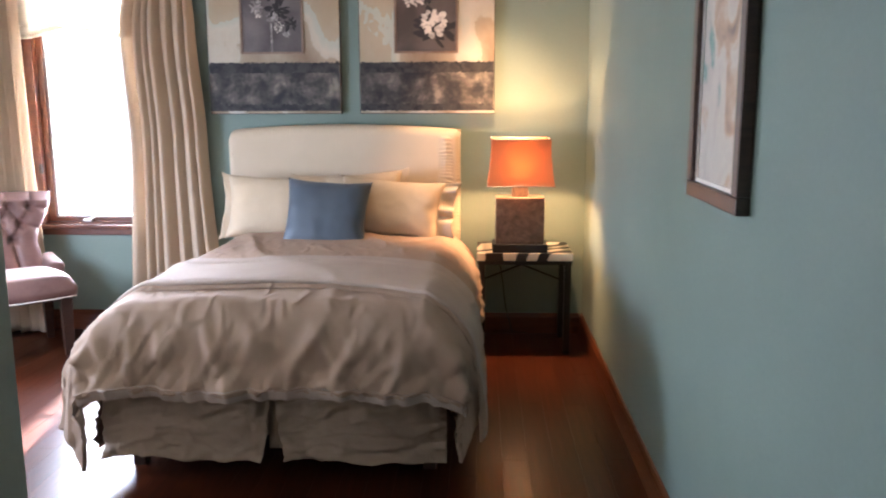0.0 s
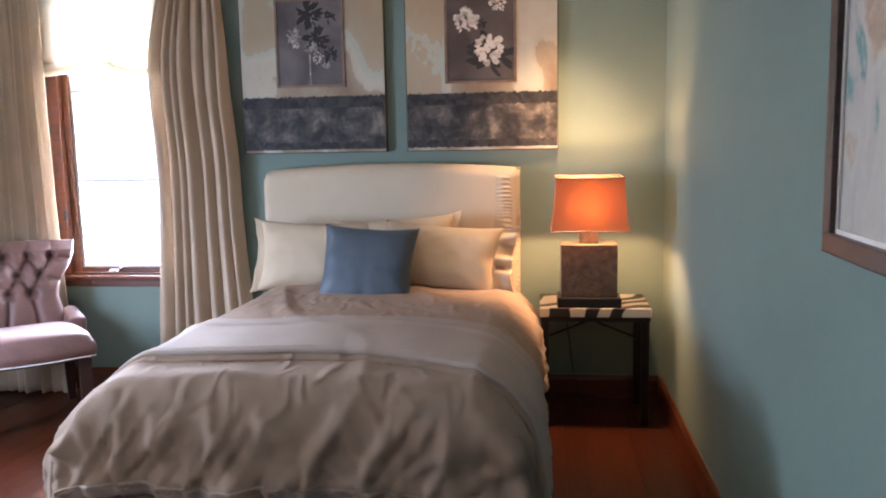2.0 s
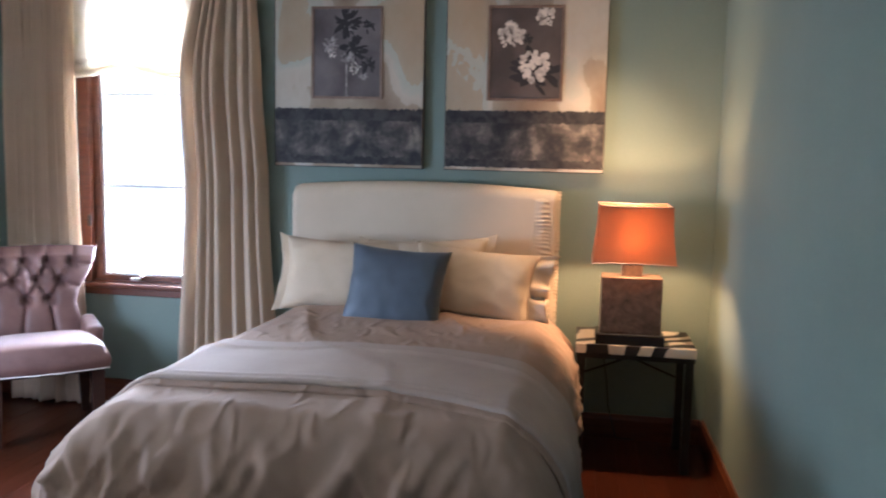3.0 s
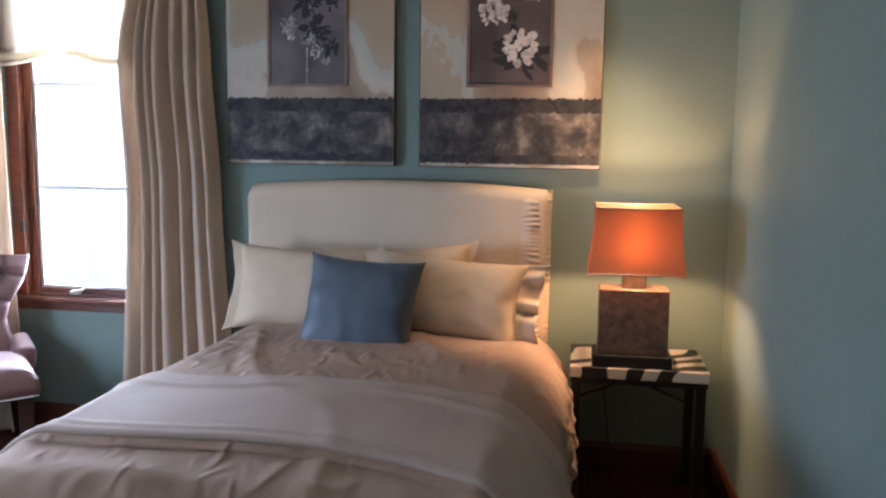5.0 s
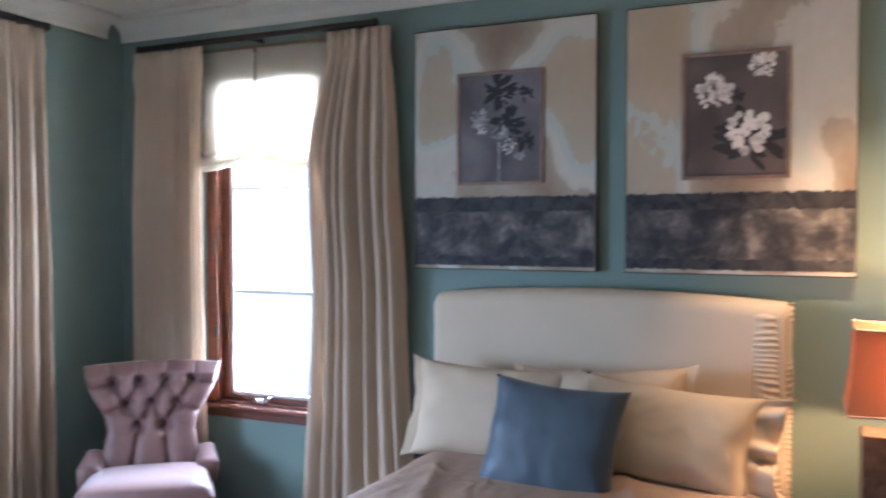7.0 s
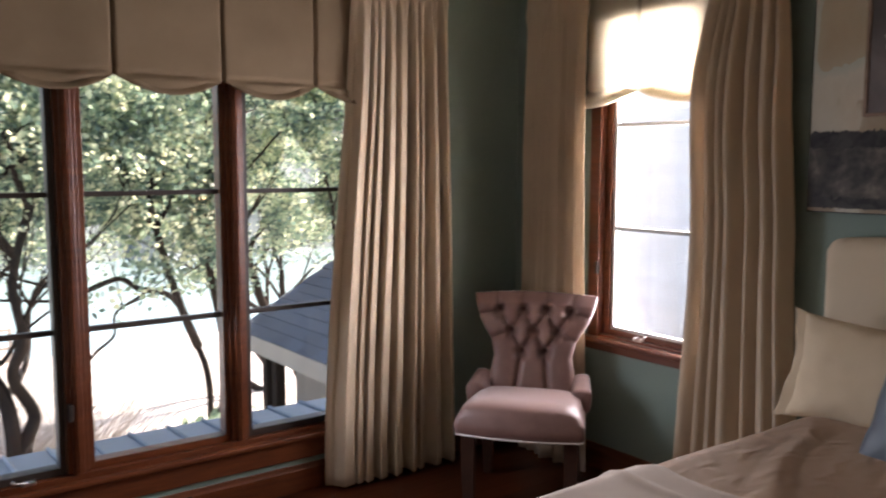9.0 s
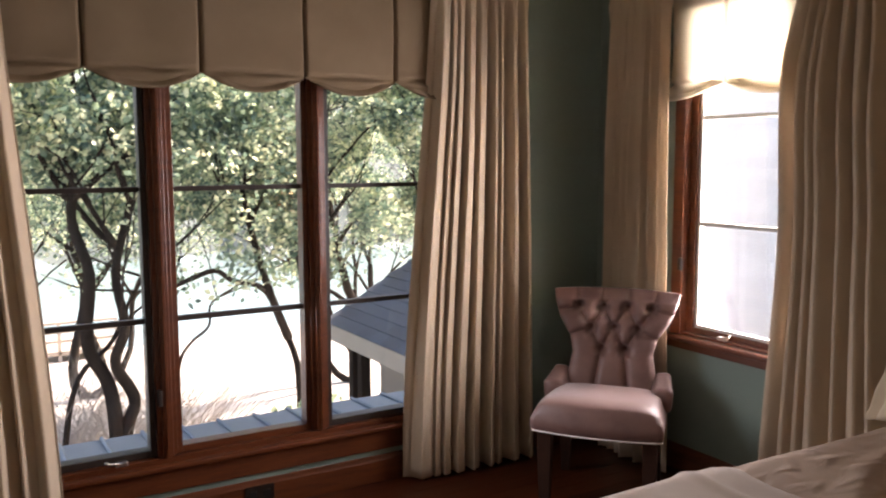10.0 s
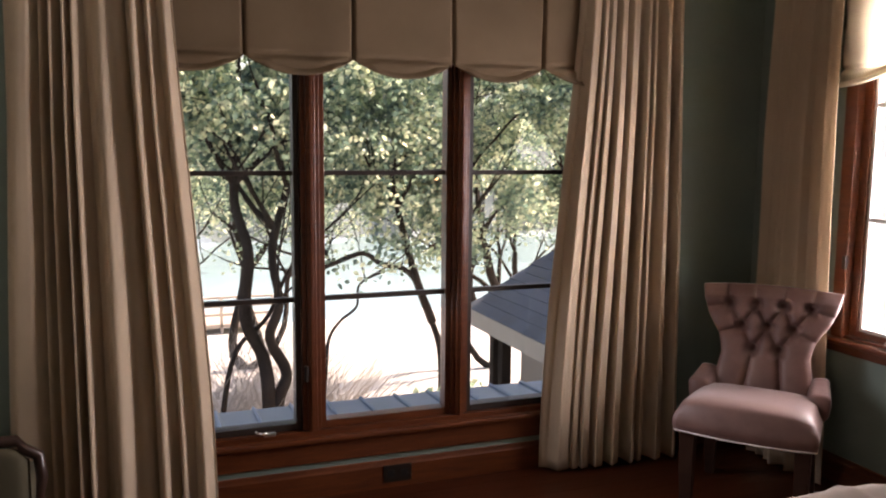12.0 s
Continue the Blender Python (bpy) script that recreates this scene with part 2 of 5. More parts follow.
M_PHOTO_B = painting_material("photo_brown", [(0.35, (0.055, 0.042, 0.037)), (0.65, (0.12, 0.094, 0.082))], 2.5, 4.4)
M_PETAL = painting_material("petal_white", [(0.35, (0.34, 0.30, 0.27)), (0.6, (0.70, 0.64, 0.57))], 22, 4.9)
M_PETALDIM = painting_material("petal_grey", [(0.35, (0.20, 0.18, 0.175)), (0.6, (0.42, 0.39, 0.37))], 22, 6.1)
M_LEAFDARK = plain("painted_leaf", (0.025, 0.022, 0.024), 0.7)
M_ABSTRACT = painting_material("abstract_art", [(0.3, (0.20, 0.16, 0.14)), (0.4, (0.44, 0.30, 0.20)), (0.48, (0.52, 0.47, 0.40)), (0.58, (0.46, 0.40, 0.35)), (0.63, (0.13, 0.27, 0.24)), (0.7, (0.48, 0.44, 0.38))], 4.5, 9.4, (1, 1, 0.7), 1.2)

# ---- mesh helpers ----
def bm_box(lo, hi, bevel=0.0, seg=2):
    bm = bmesh.new()
    bmesh.ops.create_cube(bm, size=1)
    for v in bm.verts:
        v.co = Vector([(lo[i] + hi[i]) / 2 + v.co[i] * (hi[i] - lo[i]) for i in range(3)])
    if bevel:
        bmesh.ops.bevel(bm, geom=bm.edges[:], offset=bevel, segments=seg, affect="EDGES", profile=0.5)
    return bm


def bm_join(*parts):
    out = bmesh.new()
    for p in parts:
        me = bpy.data.meshes.new("tmp")
        p.to_mesh(me)
        p.free()
        out.from_mesh(me)
        bpy.data.meshes.remove(me)
    return out


def bm_grid(fn, nu, nv, wrap=False):
    """A sheet fn(u, v) with u and v from 0 to 1."""
    bm = bmesh.new()
    rows = [[bm.verts.new(fn(i / nu, j / nv)) for i in range(nu + (0 if wrap else 1))] for j in range(nv + 1)]
    n = len(rows[0])
    for j in range(nv):
        for i in range(nu):
            a, b = i, (i + 1) % n if wrap else i + 1
            bm.faces.new((rows[j][a], rows[j][b], rows[j + 1][b], rows[j + 1][a]))
    return bm


def bm_tube(points, radii, sides=8, caps=True):
    """A tapered tube along points."""
    bm = bmesh.new()
    pts = [Vector(p) for p in points]
    rings = []
    side = None
    for k, p in enumerate(pts):
        d = (pts[min(k + 1, len(pts) - 1)] - pts[max(k - 1, 0)]).normalized()
        if side is None:
            side = d.orthogonal().normalized()
        side = (side - d * side.dot(d)).normalized()
        other = d.cross(side)
        r = radii[k] if hasattr(radii, "__len__") else radii
        rings.append([bm.verts.new(p + (side * math.cos(a) + other * math.sin(a)) * r) for a in [2 * math.pi * i / sides for i in range(sides)]])
    for a, b in zip(rings, rings[1:]):
        for i in range(sides):
            bm.faces.new((a[i], a[(i + 1) % sides], b[(i + 1) % sides], b[i]))
    if caps:
        bm.faces.new(rings[0][::-1])
        bm.faces.new(rings[-1])
    return bm


def mesh_object(name, bm, material, smooth=False):
    bmesh.ops.recalc_face_normals(bm, faces=bm.faces[:])
    me = bpy.data.meshes.new(name)
    bm.to_mesh(me)
    bm.free()
    me.materials.append(material)
    if smooth:
        me.polygons.foreach_set("use_smooth", [True] * len(me.polygons))
    return new(name, me)


def part(name, bm, material, parent, label="", smooth=False):
    ob = mesh_object(name, bm, material, smooth)
    ob.parent = parent
    if label:
        ob["label"] = label
    return ob


def thing(name, at, label, category, group="", kind=""):
    ob = new(name)
    ob.matrix_world = at if isinstance(at, Matrix) else Matrix.Translation(at)
    ob.empty_display_size = 0.1
    return tagged(ob, label, category, group, kind)


def solid(ob, thickness, offset=0.0):
    md = ob.modifiers.new("thickness", "SOLIDIFY")
    md.thickness, md.offset = thickness, offset
    return ob


def wob(x, y, z=0.0, s=1.0):
    return noise.noise(Vector((x * s, y * s, z * s)))


# ---- the room ----
XW, XE, YN, YS, H = -3.56, 0.95, 5.20, 0.70, 2.88
NX0, NX1, NZ0, NZ1 = -2.93, -2.08, 0.70, 2.47
WY0, WY1, WZ0, WZ1 = 1.79, 4.14, 0.22, 2.24
JX = -0.505
FZ = -0.07                                # level of the finished floor


def structure(name, bm, material, label, category, smooth=False):
    return tagged(mesh_object(name, bm, material, smooth), label, category, kind="structure")


floor = structure("floor", bm_join(bm_box((XW, YS - 0.1, FZ - 0.08), (XE, YN, FZ - 0.013)), bm_box((JX - 0.1, -2.1, FZ - 0.08), (XE, YS - 0.1, FZ - 0.013))), M_DARKWOOD, "dark glossy cherry wood plank floor", "floor")
structure("wall_north", bm_join(bm_box((XW - 0.2, YN, -0.2), (NX0, YN + 0.2, H + 0.1)), bm_box((NX1, YN, -0.2), (XE + 0.2, YN + 0.2, H + 0.1)),
          bm_box((NX0, YN, -0.2), (NX1, YN + 0.2, NZ0)), bm_box((NX0, YN, NZ1), (NX1, YN + 0.2, H + 0.1))), M_WALL, "muted teal painted wall with a tall window", "wall")
structure("wall_west", bm_join(bm_box((XW - 0.2, YS - 0.14, -0.2), (XW, WY0, H + 0.1)), bm_box((XW - 0.2, WY1, -0.2), (XW, YN, H + 0.1)),
          bm_box((XW - 0.2, WY0, -0.2), (XW, WY1, WZ0)), bm_box((XW - 0.2, WY0, WZ1), (XW, WY1, H + 0.1))), M_WALL, "muted teal painted wall with a wide triple window", "wall")
structure("wall_east", bm_box((XE, -2.2, -0.2), (XE + 0.2, YN, H + 0.1)), M_WALL, "smooth muted teal painted wall", "wall")
structure("wall_south", bm_box((XW, YS - 0.14, -0.2), (JX, YS, H + 0.1), 0.004), M_JAMB, "beige painted wall ending beside the doorway", "wall")
structure("wall_hall", bm_box((JX - 0.14, -2.2, -0.2), (JX, YS - 0.14, H + 0.1)), M_JAMB, "plain painted wall of the entrance passage", "wall")
structure("wall_back", bm_box((JX, -2.2, -0.2), (XE, -2.06, H + 0.1)), M_WALL, "plain painted wall closing the entrance passage", "wall")
structure("ceiling", bm_box((XW, -2.06, H), (XE, YN, H + 0.1)), M_CEIL, "cream painted plaster ceiling", "ceiling")


def crown(name, a, b, inward):
    """A cove moulding from a to b along a wall; inward points into the room."""
    a, b, n = Vector(a), Vector(b), Vector(inward)
    prof = [(0.0, -0.125), (0.012, -0.125), (0.016, -0.105)] + [(0.016 + 0.10 * (1 - math.cos(k * math.pi / 12)), -0.10 + 0.075 * math.sin(k * math.pi / 12)) for k in range(7)] + [(0.125, -0.025), (0.125, 0.0), (0.0, 0.0)]
    bm = bmesh.new()
    rings = [[bm.verts.new(p + n * d + Vector((0, 0, z))) for d, z in prof] for p in (a, b)]
    for i in range(len(prof)):
        j = (i + 1) % len(prof)
        bm.faces.new((rings[0][i], rings[0][j], rings[1][j], rings[1][i]))
    bm.faces.new(rings[0])
    bm.faces.new(rings[1][::-1])
    return structure(name, bm, M_CEIL, "cream cove crown moulding under the ceiling", "moulding")


crown("trim_crown_north", (XW, YN, H), (XE, YN, H), (0, -1, 0))
crown("trim_crown_west", (XW, YS, H), (XW, YN - 0.126, H), (1, 0, 0))
crown("trim_crown_east", (XE, -2.06, H), (XE, YN - 0.126, H), (-1, 0, 0))


def baseboard(name, a, b, inward, h=0.145):
    a, b, n = Vector(a), Vector(b), Vector(inward)
    prof = [(0.0, 0.0), (0.018, 0.0), (0.018, h - 0.03), (0.013, h - 0.02), (0.010, h - 0.004), (0.005, h), (0.0, h)]
    bm = bmesh.new()
    rings = [[bm.verts.new(p + n * d + Vector((0, 0, z))) for d, z in prof] for p in (a, b)]
    for i in range(len(prof)):
        j = (i + 1) % len(prof)
        bm.faces.new((rings[0][i], rings[0][j], rings[1][j], rings[1][i]))
    bm.faces.new(rings[0])
    bm.faces.new(rings[1][::-1])
    return structure(name, bm, M_TRIM, "reddish stained wooden baseboard", "baseboard")


baseboard("baseboard_north", (XW + 0.02, YN, FZ), (XE - 0.02, YN, FZ), (0, -1, 0))
baseboard("baseboard_west", (XW, YS, FZ), (XW, YN, FZ), (1, 0, 0))
baseboard("baseboard_east", (XE, -2.06, FZ), (XE, YN, FZ), (-1, 0, 0))


def crank(parent, m, flip=1):
    a = part("crank_base", bm_box((-0.028, -0.010, -0.010), (0.028, 0.02, 0.010), 0.005), M_STEEL, parent, "satin metal crank")
    h = part("crank_handle", bm_tube([(0, -0.015, 0.006), (0.025 * flip, -0.026, 0.014), (0.06 * flip, -0.028, 0.02), (0.072 * flip, -0.028, 0.03)], [0.005, 0.005, 0.005, 0.007]), M_STEEL, parent, "satin metal crank handle", True)
    for o in (a, h):
        o.matrix_local = m


# north window: wooden frame, dark sash, three panes
win = thing("window_1", (0, YN, 0), "stained wooden casement window with three panes and a metal crank", "window", kind="structure")
gx0, gx1, gz0 = -2.805, -2.205, 0.745
PN = 0.572
part("window_frame", bm_join(bm_box((NX0, -0.012, NZ0), (NX0 + 0.075, 0.14, NZ1), 0.004), bm_box((NX1 - 0.075, -0.012, NZ0), (NX1, 0.14, NZ1), 0.004),
     bm_box((NX0 + 0.075, 0.0, NZ1 - 0.03), (NX1 - 0.075, 0.14, NZ1)), bm_box((NX0 + 0.075, 0.0, NZ0), (NX1 - 0.075, 0.14, gz0 - 0.03), 0.003)), M_TRIM, win)
part("window_sash", bm_join(bm_box((NX0 + 0.075, 0.035, gz0 - 0.03), (gx0, 0.1, NZ1 - 0.03), 0.003), bm_box((gx1, 0.035, gz0 - 0.03), (NX1 - 0.075, 0.1, NZ1 - 0.03), 0.003),
     bm_box((gx0, 0.035, gz0 - 0.03), (gx1, 0.1, gz0), 0.003)), M_TRIM, win)
for k in (1, 2):
    part("glazing_bar", bm_box((gx0, 0.055, gz0 + k * PN - 0.011), (gx1, 0.085, gz0 + k * PN + 0.011), 0.003), M_PALE, win, "thin pale glazing bar")
for k in range(3):
    p = part("pane", bm_box((gx0, 0.068, gz0 + k * PN), (gx1, 0.072, gz0 + (k + 1) * PN)), M_GLASS, win)
    p.visible_shadow = False
part("sash_bead", bm_join(bm_box((gx0, 0.05, gz0), (gx0 + 0.016, 0.09, NZ1 - 0.03)), bm_box((gx1 - 0.016, 0.05, gz0), (gx1, 0.09, NZ1 - 0.03)), bm_box((gx0 + 0.016, 0.05, gz0), (gx1 - 0.016, 0.09, gz0 + 0.014))), M_PALE, win, "pale bead round the glass")
part("window_sill", bm_join(bm_box((NX0 - 0.06, -0.055, NZ0 - 0.028), (NX1 + 0.06, 0.0, NZ0), 0.008), bm_box((NX0 - 0.04, -0.02, NZ0 - 0.075), (NX1 + 0.04, 0.0, NZ0 - 0.028), 0.004)), M_TRIM, win)
crank(win, pose(-2.56, -0.012, 0.73))
part("sash_lock", bm_box((NX0 + 0.06, -0.03, 1.06), (NX0 + 0.085, -0.012, 1.13), 0.005), M_SASH, win, "dark metal sash lock")

# west window: three casements in stained wood
win2 = thing("window_2", (XW, 0, 0), "wide stained wooden triple casement window over the garden", "window", kind="structure")
LIGHTS = [(1.87, 2.495), (2.645, 3.275), (3.42, 4.05)]
WG0, PW = 0.305, 0.615
fx0, fx1 = -0.14, 0.012
part("window_frame", bm_join(bm_box((fx0, WY0, WZ0), (fx1, WY0 + 0.05, WZ1), 0.004), bm_box((fx0, WY1 - 0.05, WZ0), (fx1, WY1, WZ1), 0.004),
     bm_box((fx0, WY0 + 0.05, WZ1 - 0.06), (0, WY1 - 0.05, WZ1)), bm_box((fx0, WY0 + 0.05, WZ0), (0, WY1 - 0.05, WG0 - 0.035), 0.003)), M_TRIM, win2)
for a, b in ((2.525, 2.618), (3.302, 3.393)):
    part("mullion", bm_join(bm_box((fx0, a, WG0 - 0.035), (-0.012, b, WZ1 - 0.06), 0.004), bm_box((-0.012, a + 0.022, WG0 - 0.035), (0.008, b - 0.022, WZ1 - 0.06), 0.005), bm_box((0.008, a + 0.038, WG0 - 0.035), (0.014, b - 0.038, WZ1 - 0.06), 0.002)), M_TRIM, win2)
for i, (a, b) in enumerate(LIGHTS):
    s0, s1 = (WY0 + 0.05 if i == 0 else a - 0.027), (WY1 - 0.05 if i == 2 else b + 0.027)
    sash = part("sash", bm_join(bm_box((-0.105, s0, WG0 - 0.035), (-0.03, a, WZ1 - 0.06), 0.003), bm_box((-0.105, b, WG0 - 0.035), (-0.03, s1, WZ1 - 0.06), 0.003),
                bm_box((-0.105, a, WG0 - 0.035), (-0.03, b, WG0), 0.003), bm_box((-0.105, a, WG0 + 3 * PW), (-0.03, b, WZ1 - 0.06), 0.003)), M_SASH if i != 1 else M_TRIM, win2)
    for k in (1, 2):
        part("glazing_bar", bm_box((-0.085, a, WG0 + k * PW - 0.012), (-0.05, b, WG0 + k * PW + 0.012), 0.003), M_SASH, sash, "thin dark glazing bar")
    for k in range(3):
        p = part("pane", bm_box((-0.068, a, WG0 + k * PW), (-0.064, b, WG0 + (k + 1) * PW)), M_GLASS, sash)
        p.visible_shadow = False
part("window_sill", bm_join(bm_box((0, WY0 - 0.05, WZ0 - 0.002), (0.05, WY1 + 0.05, WZ0 + 0.026), 0.008), bm_box((0, WY0 - 0.03, 0.108), (0.018, WY1 + 0.03, WZ0 - 0.002), 0.003)), M_TRIM, win2)
crank(win2, pose(-0.0, 3.86, 0.275, 0, 0, 90), 1)
crank(win2, pose(-0.0, 2.36, 0.275, 0, 0, 90), -1)
part("sash_lock", bm_box((-0.03, 2.53, 0.52), (0.016, 2.55, 0.60), 0.005), M_SASH, win2, "dark metal sash lock")
out = thing("wall_outlet", (XW + 0.018, 3.0, 0.005), "dark bronze outlet plate on the baseboard", "outlet")
part("plate", bm_box((0, -0.075, -0.045), (0.007, 0.075, 0.045), 0.003), M_ROD, out)
for k in (-1, 1):
    part("socket", bm_box((0.007, k * 0.035 - 0.018, -0.018), (0.010, k * 0.035 + 0.018, 0.018), 0.002), M_BLACK, out)

# ---- curtains and blinds ----
def curtain(name, m, keys, top, folds, label, seed, depth=0.075):
    """A pleated panel hung in the plane x, z of m. keys: rows (height, left edge, right edge) from the top down."""
    def edges(z):
        for (z0, l0, r0), (z1, l1, r1) in zip(keys, keys[1:]):
            if z0 >= z >= z1:
                k = (z0 - z) / (z0 - z1)
                k = k * k * (3 - 2 * k)
                return l0 + (l1 - l0) * k, r0 + (r1 - r0) * k
        return keys[-1][1:]

    def at(u, v):
        z = top + (FZ + 0.012 - top) * v
        l, r = edges(z)
        drift = 0.35 * wob(u * 2, v * 1.5, seed) * v
        ph = 2 * math.pi * folds * (u + 0.17 * wob(u * 3.2, seed, 2) + 0.05 * wob(u * 9, seed, 6) + 0.02 * drift)
        amp = depth * (0.35 + 0.65 * min(1, v * 3)) * (0.75 + 0.8 * wob(u * 5, v * 0.6, seed + 9))
        sharp = 2.2 * abs(math.sin(ph / 2)) ** 0.8 - 1.3 + 0.22 * math.sin(2 * ph + 1.1 + seed) + 0.3 * wob(u * 12, v * 1.0, seed + 4)
        pinch = 0.018 * math.exp(-((v - 0.045) / 0.02) ** 2) * math.cos(ph)
        x = l + (r - l) * u + 0.012 * math.cos(ph) * min(1, v * 3)
        return Vector((x, -amp * sharp * 0.75 - pinch - 0.02 * v * wob(u * 3, v * 2, seed), z))

    t = thing(name, m, label, "curtain", "linen curtains")
    body = part("panel", bm_grid(at, folds * 18, 46), M_CURTAIN, t, smooth=True)
    solid(body, 0.004)
    return t


def rod(name, m, x0, x1, label):
    t = thing(name, m, label, "curtain rod")
    part("pole", bm_tube([(x0, 0, 0), (x1, 0, 0)], 0.017, 12), M_ROD, t, smooth=False)
    for x, s in ((x0, -1), (x1, 1)):
        part("finial", bm_tube([(x, 0, 0), (x + s * 0.006, 0, 0), (x + s * 0.012, 0, 0), (x + s * 0.018, 0, 0)], [0.017, 0.022, 0.022, 0.012], 12), M_ROD, t)
    for x in (x0 + 0.12, (x0 + x1) / 2, x1 - 0.12):
        part("bracket", bm_box((x - 0.01, -0.01, -0.012), (x + 0.01, 0.12, 0.012), 0.003), M_ROD, t)
    return t


def blind(name, m, x0, x1, top, cusps, low, high, label, seed, material):
    """A relaxed fabric blind whose hem swags between its pleats."""
    def hem(x):
        ks = sorted(cusps)
        prev = [k for k in ks if k <= x]
        nxt = [k for k in ks if k > x]
        a, b = (prev[-1] if prev else ks[0] - 0.5), (nxt[0] if nxt else ks[-1] + 0.5)
        k = (x - a) / (b - a)
        return high - (high - low) * math.sin(math.pi * k) ** 0.8

    def at(u, v):
        x = x0 + (x1 - x0) * u
        near = min(abs(x - c) for c in cusps)
        z = top + (hem(x) - top) * v
        pleat = 0.035 * math.exp(-(near / 0.007) ** 2)
        belly = -0.014 * math.exp(-((v - 0.93) / 0.06) ** 2) * min(1, near / 0.12)
        crease = 0.022 * math.exp(-((z - high - 0.004 - 0.008 * wob(u * 14, seed)) / 0.011) ** 2) * min(1, near / 0.1)
        return Vector((x, pleat + belly + crease + 0.008 * wob(u * 9, v * 3, seed), z))

    def lip(u, v):
        x = x0 + (x1 - x0) * u
        near = min(abs(x - c) for c in cusps)
        z = hem(x) + 0.055 * v * min(1, near / 0.08) - 0.002
        return Vector((x, -0.036 * (1 - v * 0.4) * min(1, near / 0.1) + 0.03 * v + 0.006 * wob(u * 11, v, seed + 3), z))

    t = thing(name, m, label, "blind")
    solid(part("panel", bm_grid(at, 440, 70), material, t, smooth=True), 0.003)
    solid(part("hem_fold", bm_grid(lip, 180, 4), material, t, smooth=True), 0.003)
    part("headrail", bm_box((x0, 0.004, top - 0.02), (x1, 0.05, top + 0.02), 0.004), M_BACKLIT_LINEN, t)
    return t


mN = pose(0, 5.085, 0)
mW = pose(XW + 0.125, 0, 0, 0, 0, 90)     # local x runs along world y, local -y into the room
rod("curtain_rod", pose(0, 5.075, 2.67), -3.30, -1.80, "dark bronze curtain rod above the tall window")
rod("curtain_rod", pose(XW + 0.125, 0, 2.70, 0, 0, 90), 1.25, 4.56, "dark bronze curtain rod above the wide window")
curtain("curtain", mN, [(2.65, -3.37, -2.86), (1.5, -3.38, -2.84), (0.0, -3.40, -2.80)], 2.65, 7, "cream linen curtain panel beside the tall window and chair", 1.0)
curtain("curtain", mN, [(2.65, -2.08, -1.72), (2.0, -2.20, -1.69), (1.3, -2.175, -1.65), (0.0, -2.24, -1.59)], 2.65, 7, "cream linen curtain panel between the tall window and bed", 5.0)
curtain("curtain", mW, [(2.68, 3.95, 4.56), (0.0, 3.78, 4.62)], 2.68, 9, "cream linen curtain panel between the wide window and chair", 9.0)
curtain("curtain", mW, [(2.68, 1.32, 1.95), (0.0, 1.24, 2.09)], 2.68, 9, "cream linen curtain panel at the far end of the wide window", 13.0)
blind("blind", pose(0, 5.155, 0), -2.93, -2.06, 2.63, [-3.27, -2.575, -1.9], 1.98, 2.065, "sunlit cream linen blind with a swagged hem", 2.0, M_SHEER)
blind("blind", pose(XW + 0.07, 0, 0, 0, 0, 90), 1.86, 4.08, 2.66, [1.76, 2.266, 2.765, 3.266, 3.758, 4.26], 1.985, 2.07, "pleated cream linen blind with a swagged hem, darkened in colour as if backlit", 6.0, M_BACKLIT_LINEN)

# ---- bed ----
BX, BHW, BY0, BTOP = -0.655, 0.80, 2.74, 0.685


def fold(a, half, r):
    """How far out and how far down a cloth lies at length a from the middle of a bed of that half width."""
    s, a = (1 if a >= 0 else -1), abs(a)
    flat = half - r
    if a <= flat:
        return s * a, 0.0
    arc = r * math.pi / 2
    if a <= flat + arc:
        g = (a - flat) / r
        return s * (flat + r * math.sin(g)), r * (1 - math.cos(g))
    return s * half, r + (a - flat - arc)


def ridge(x, y, z=0.0):
    return (1 - abs(wob(x, y, z)) * 2.2) if abs(wob(x, y, z)) < 0.45 else 0.0


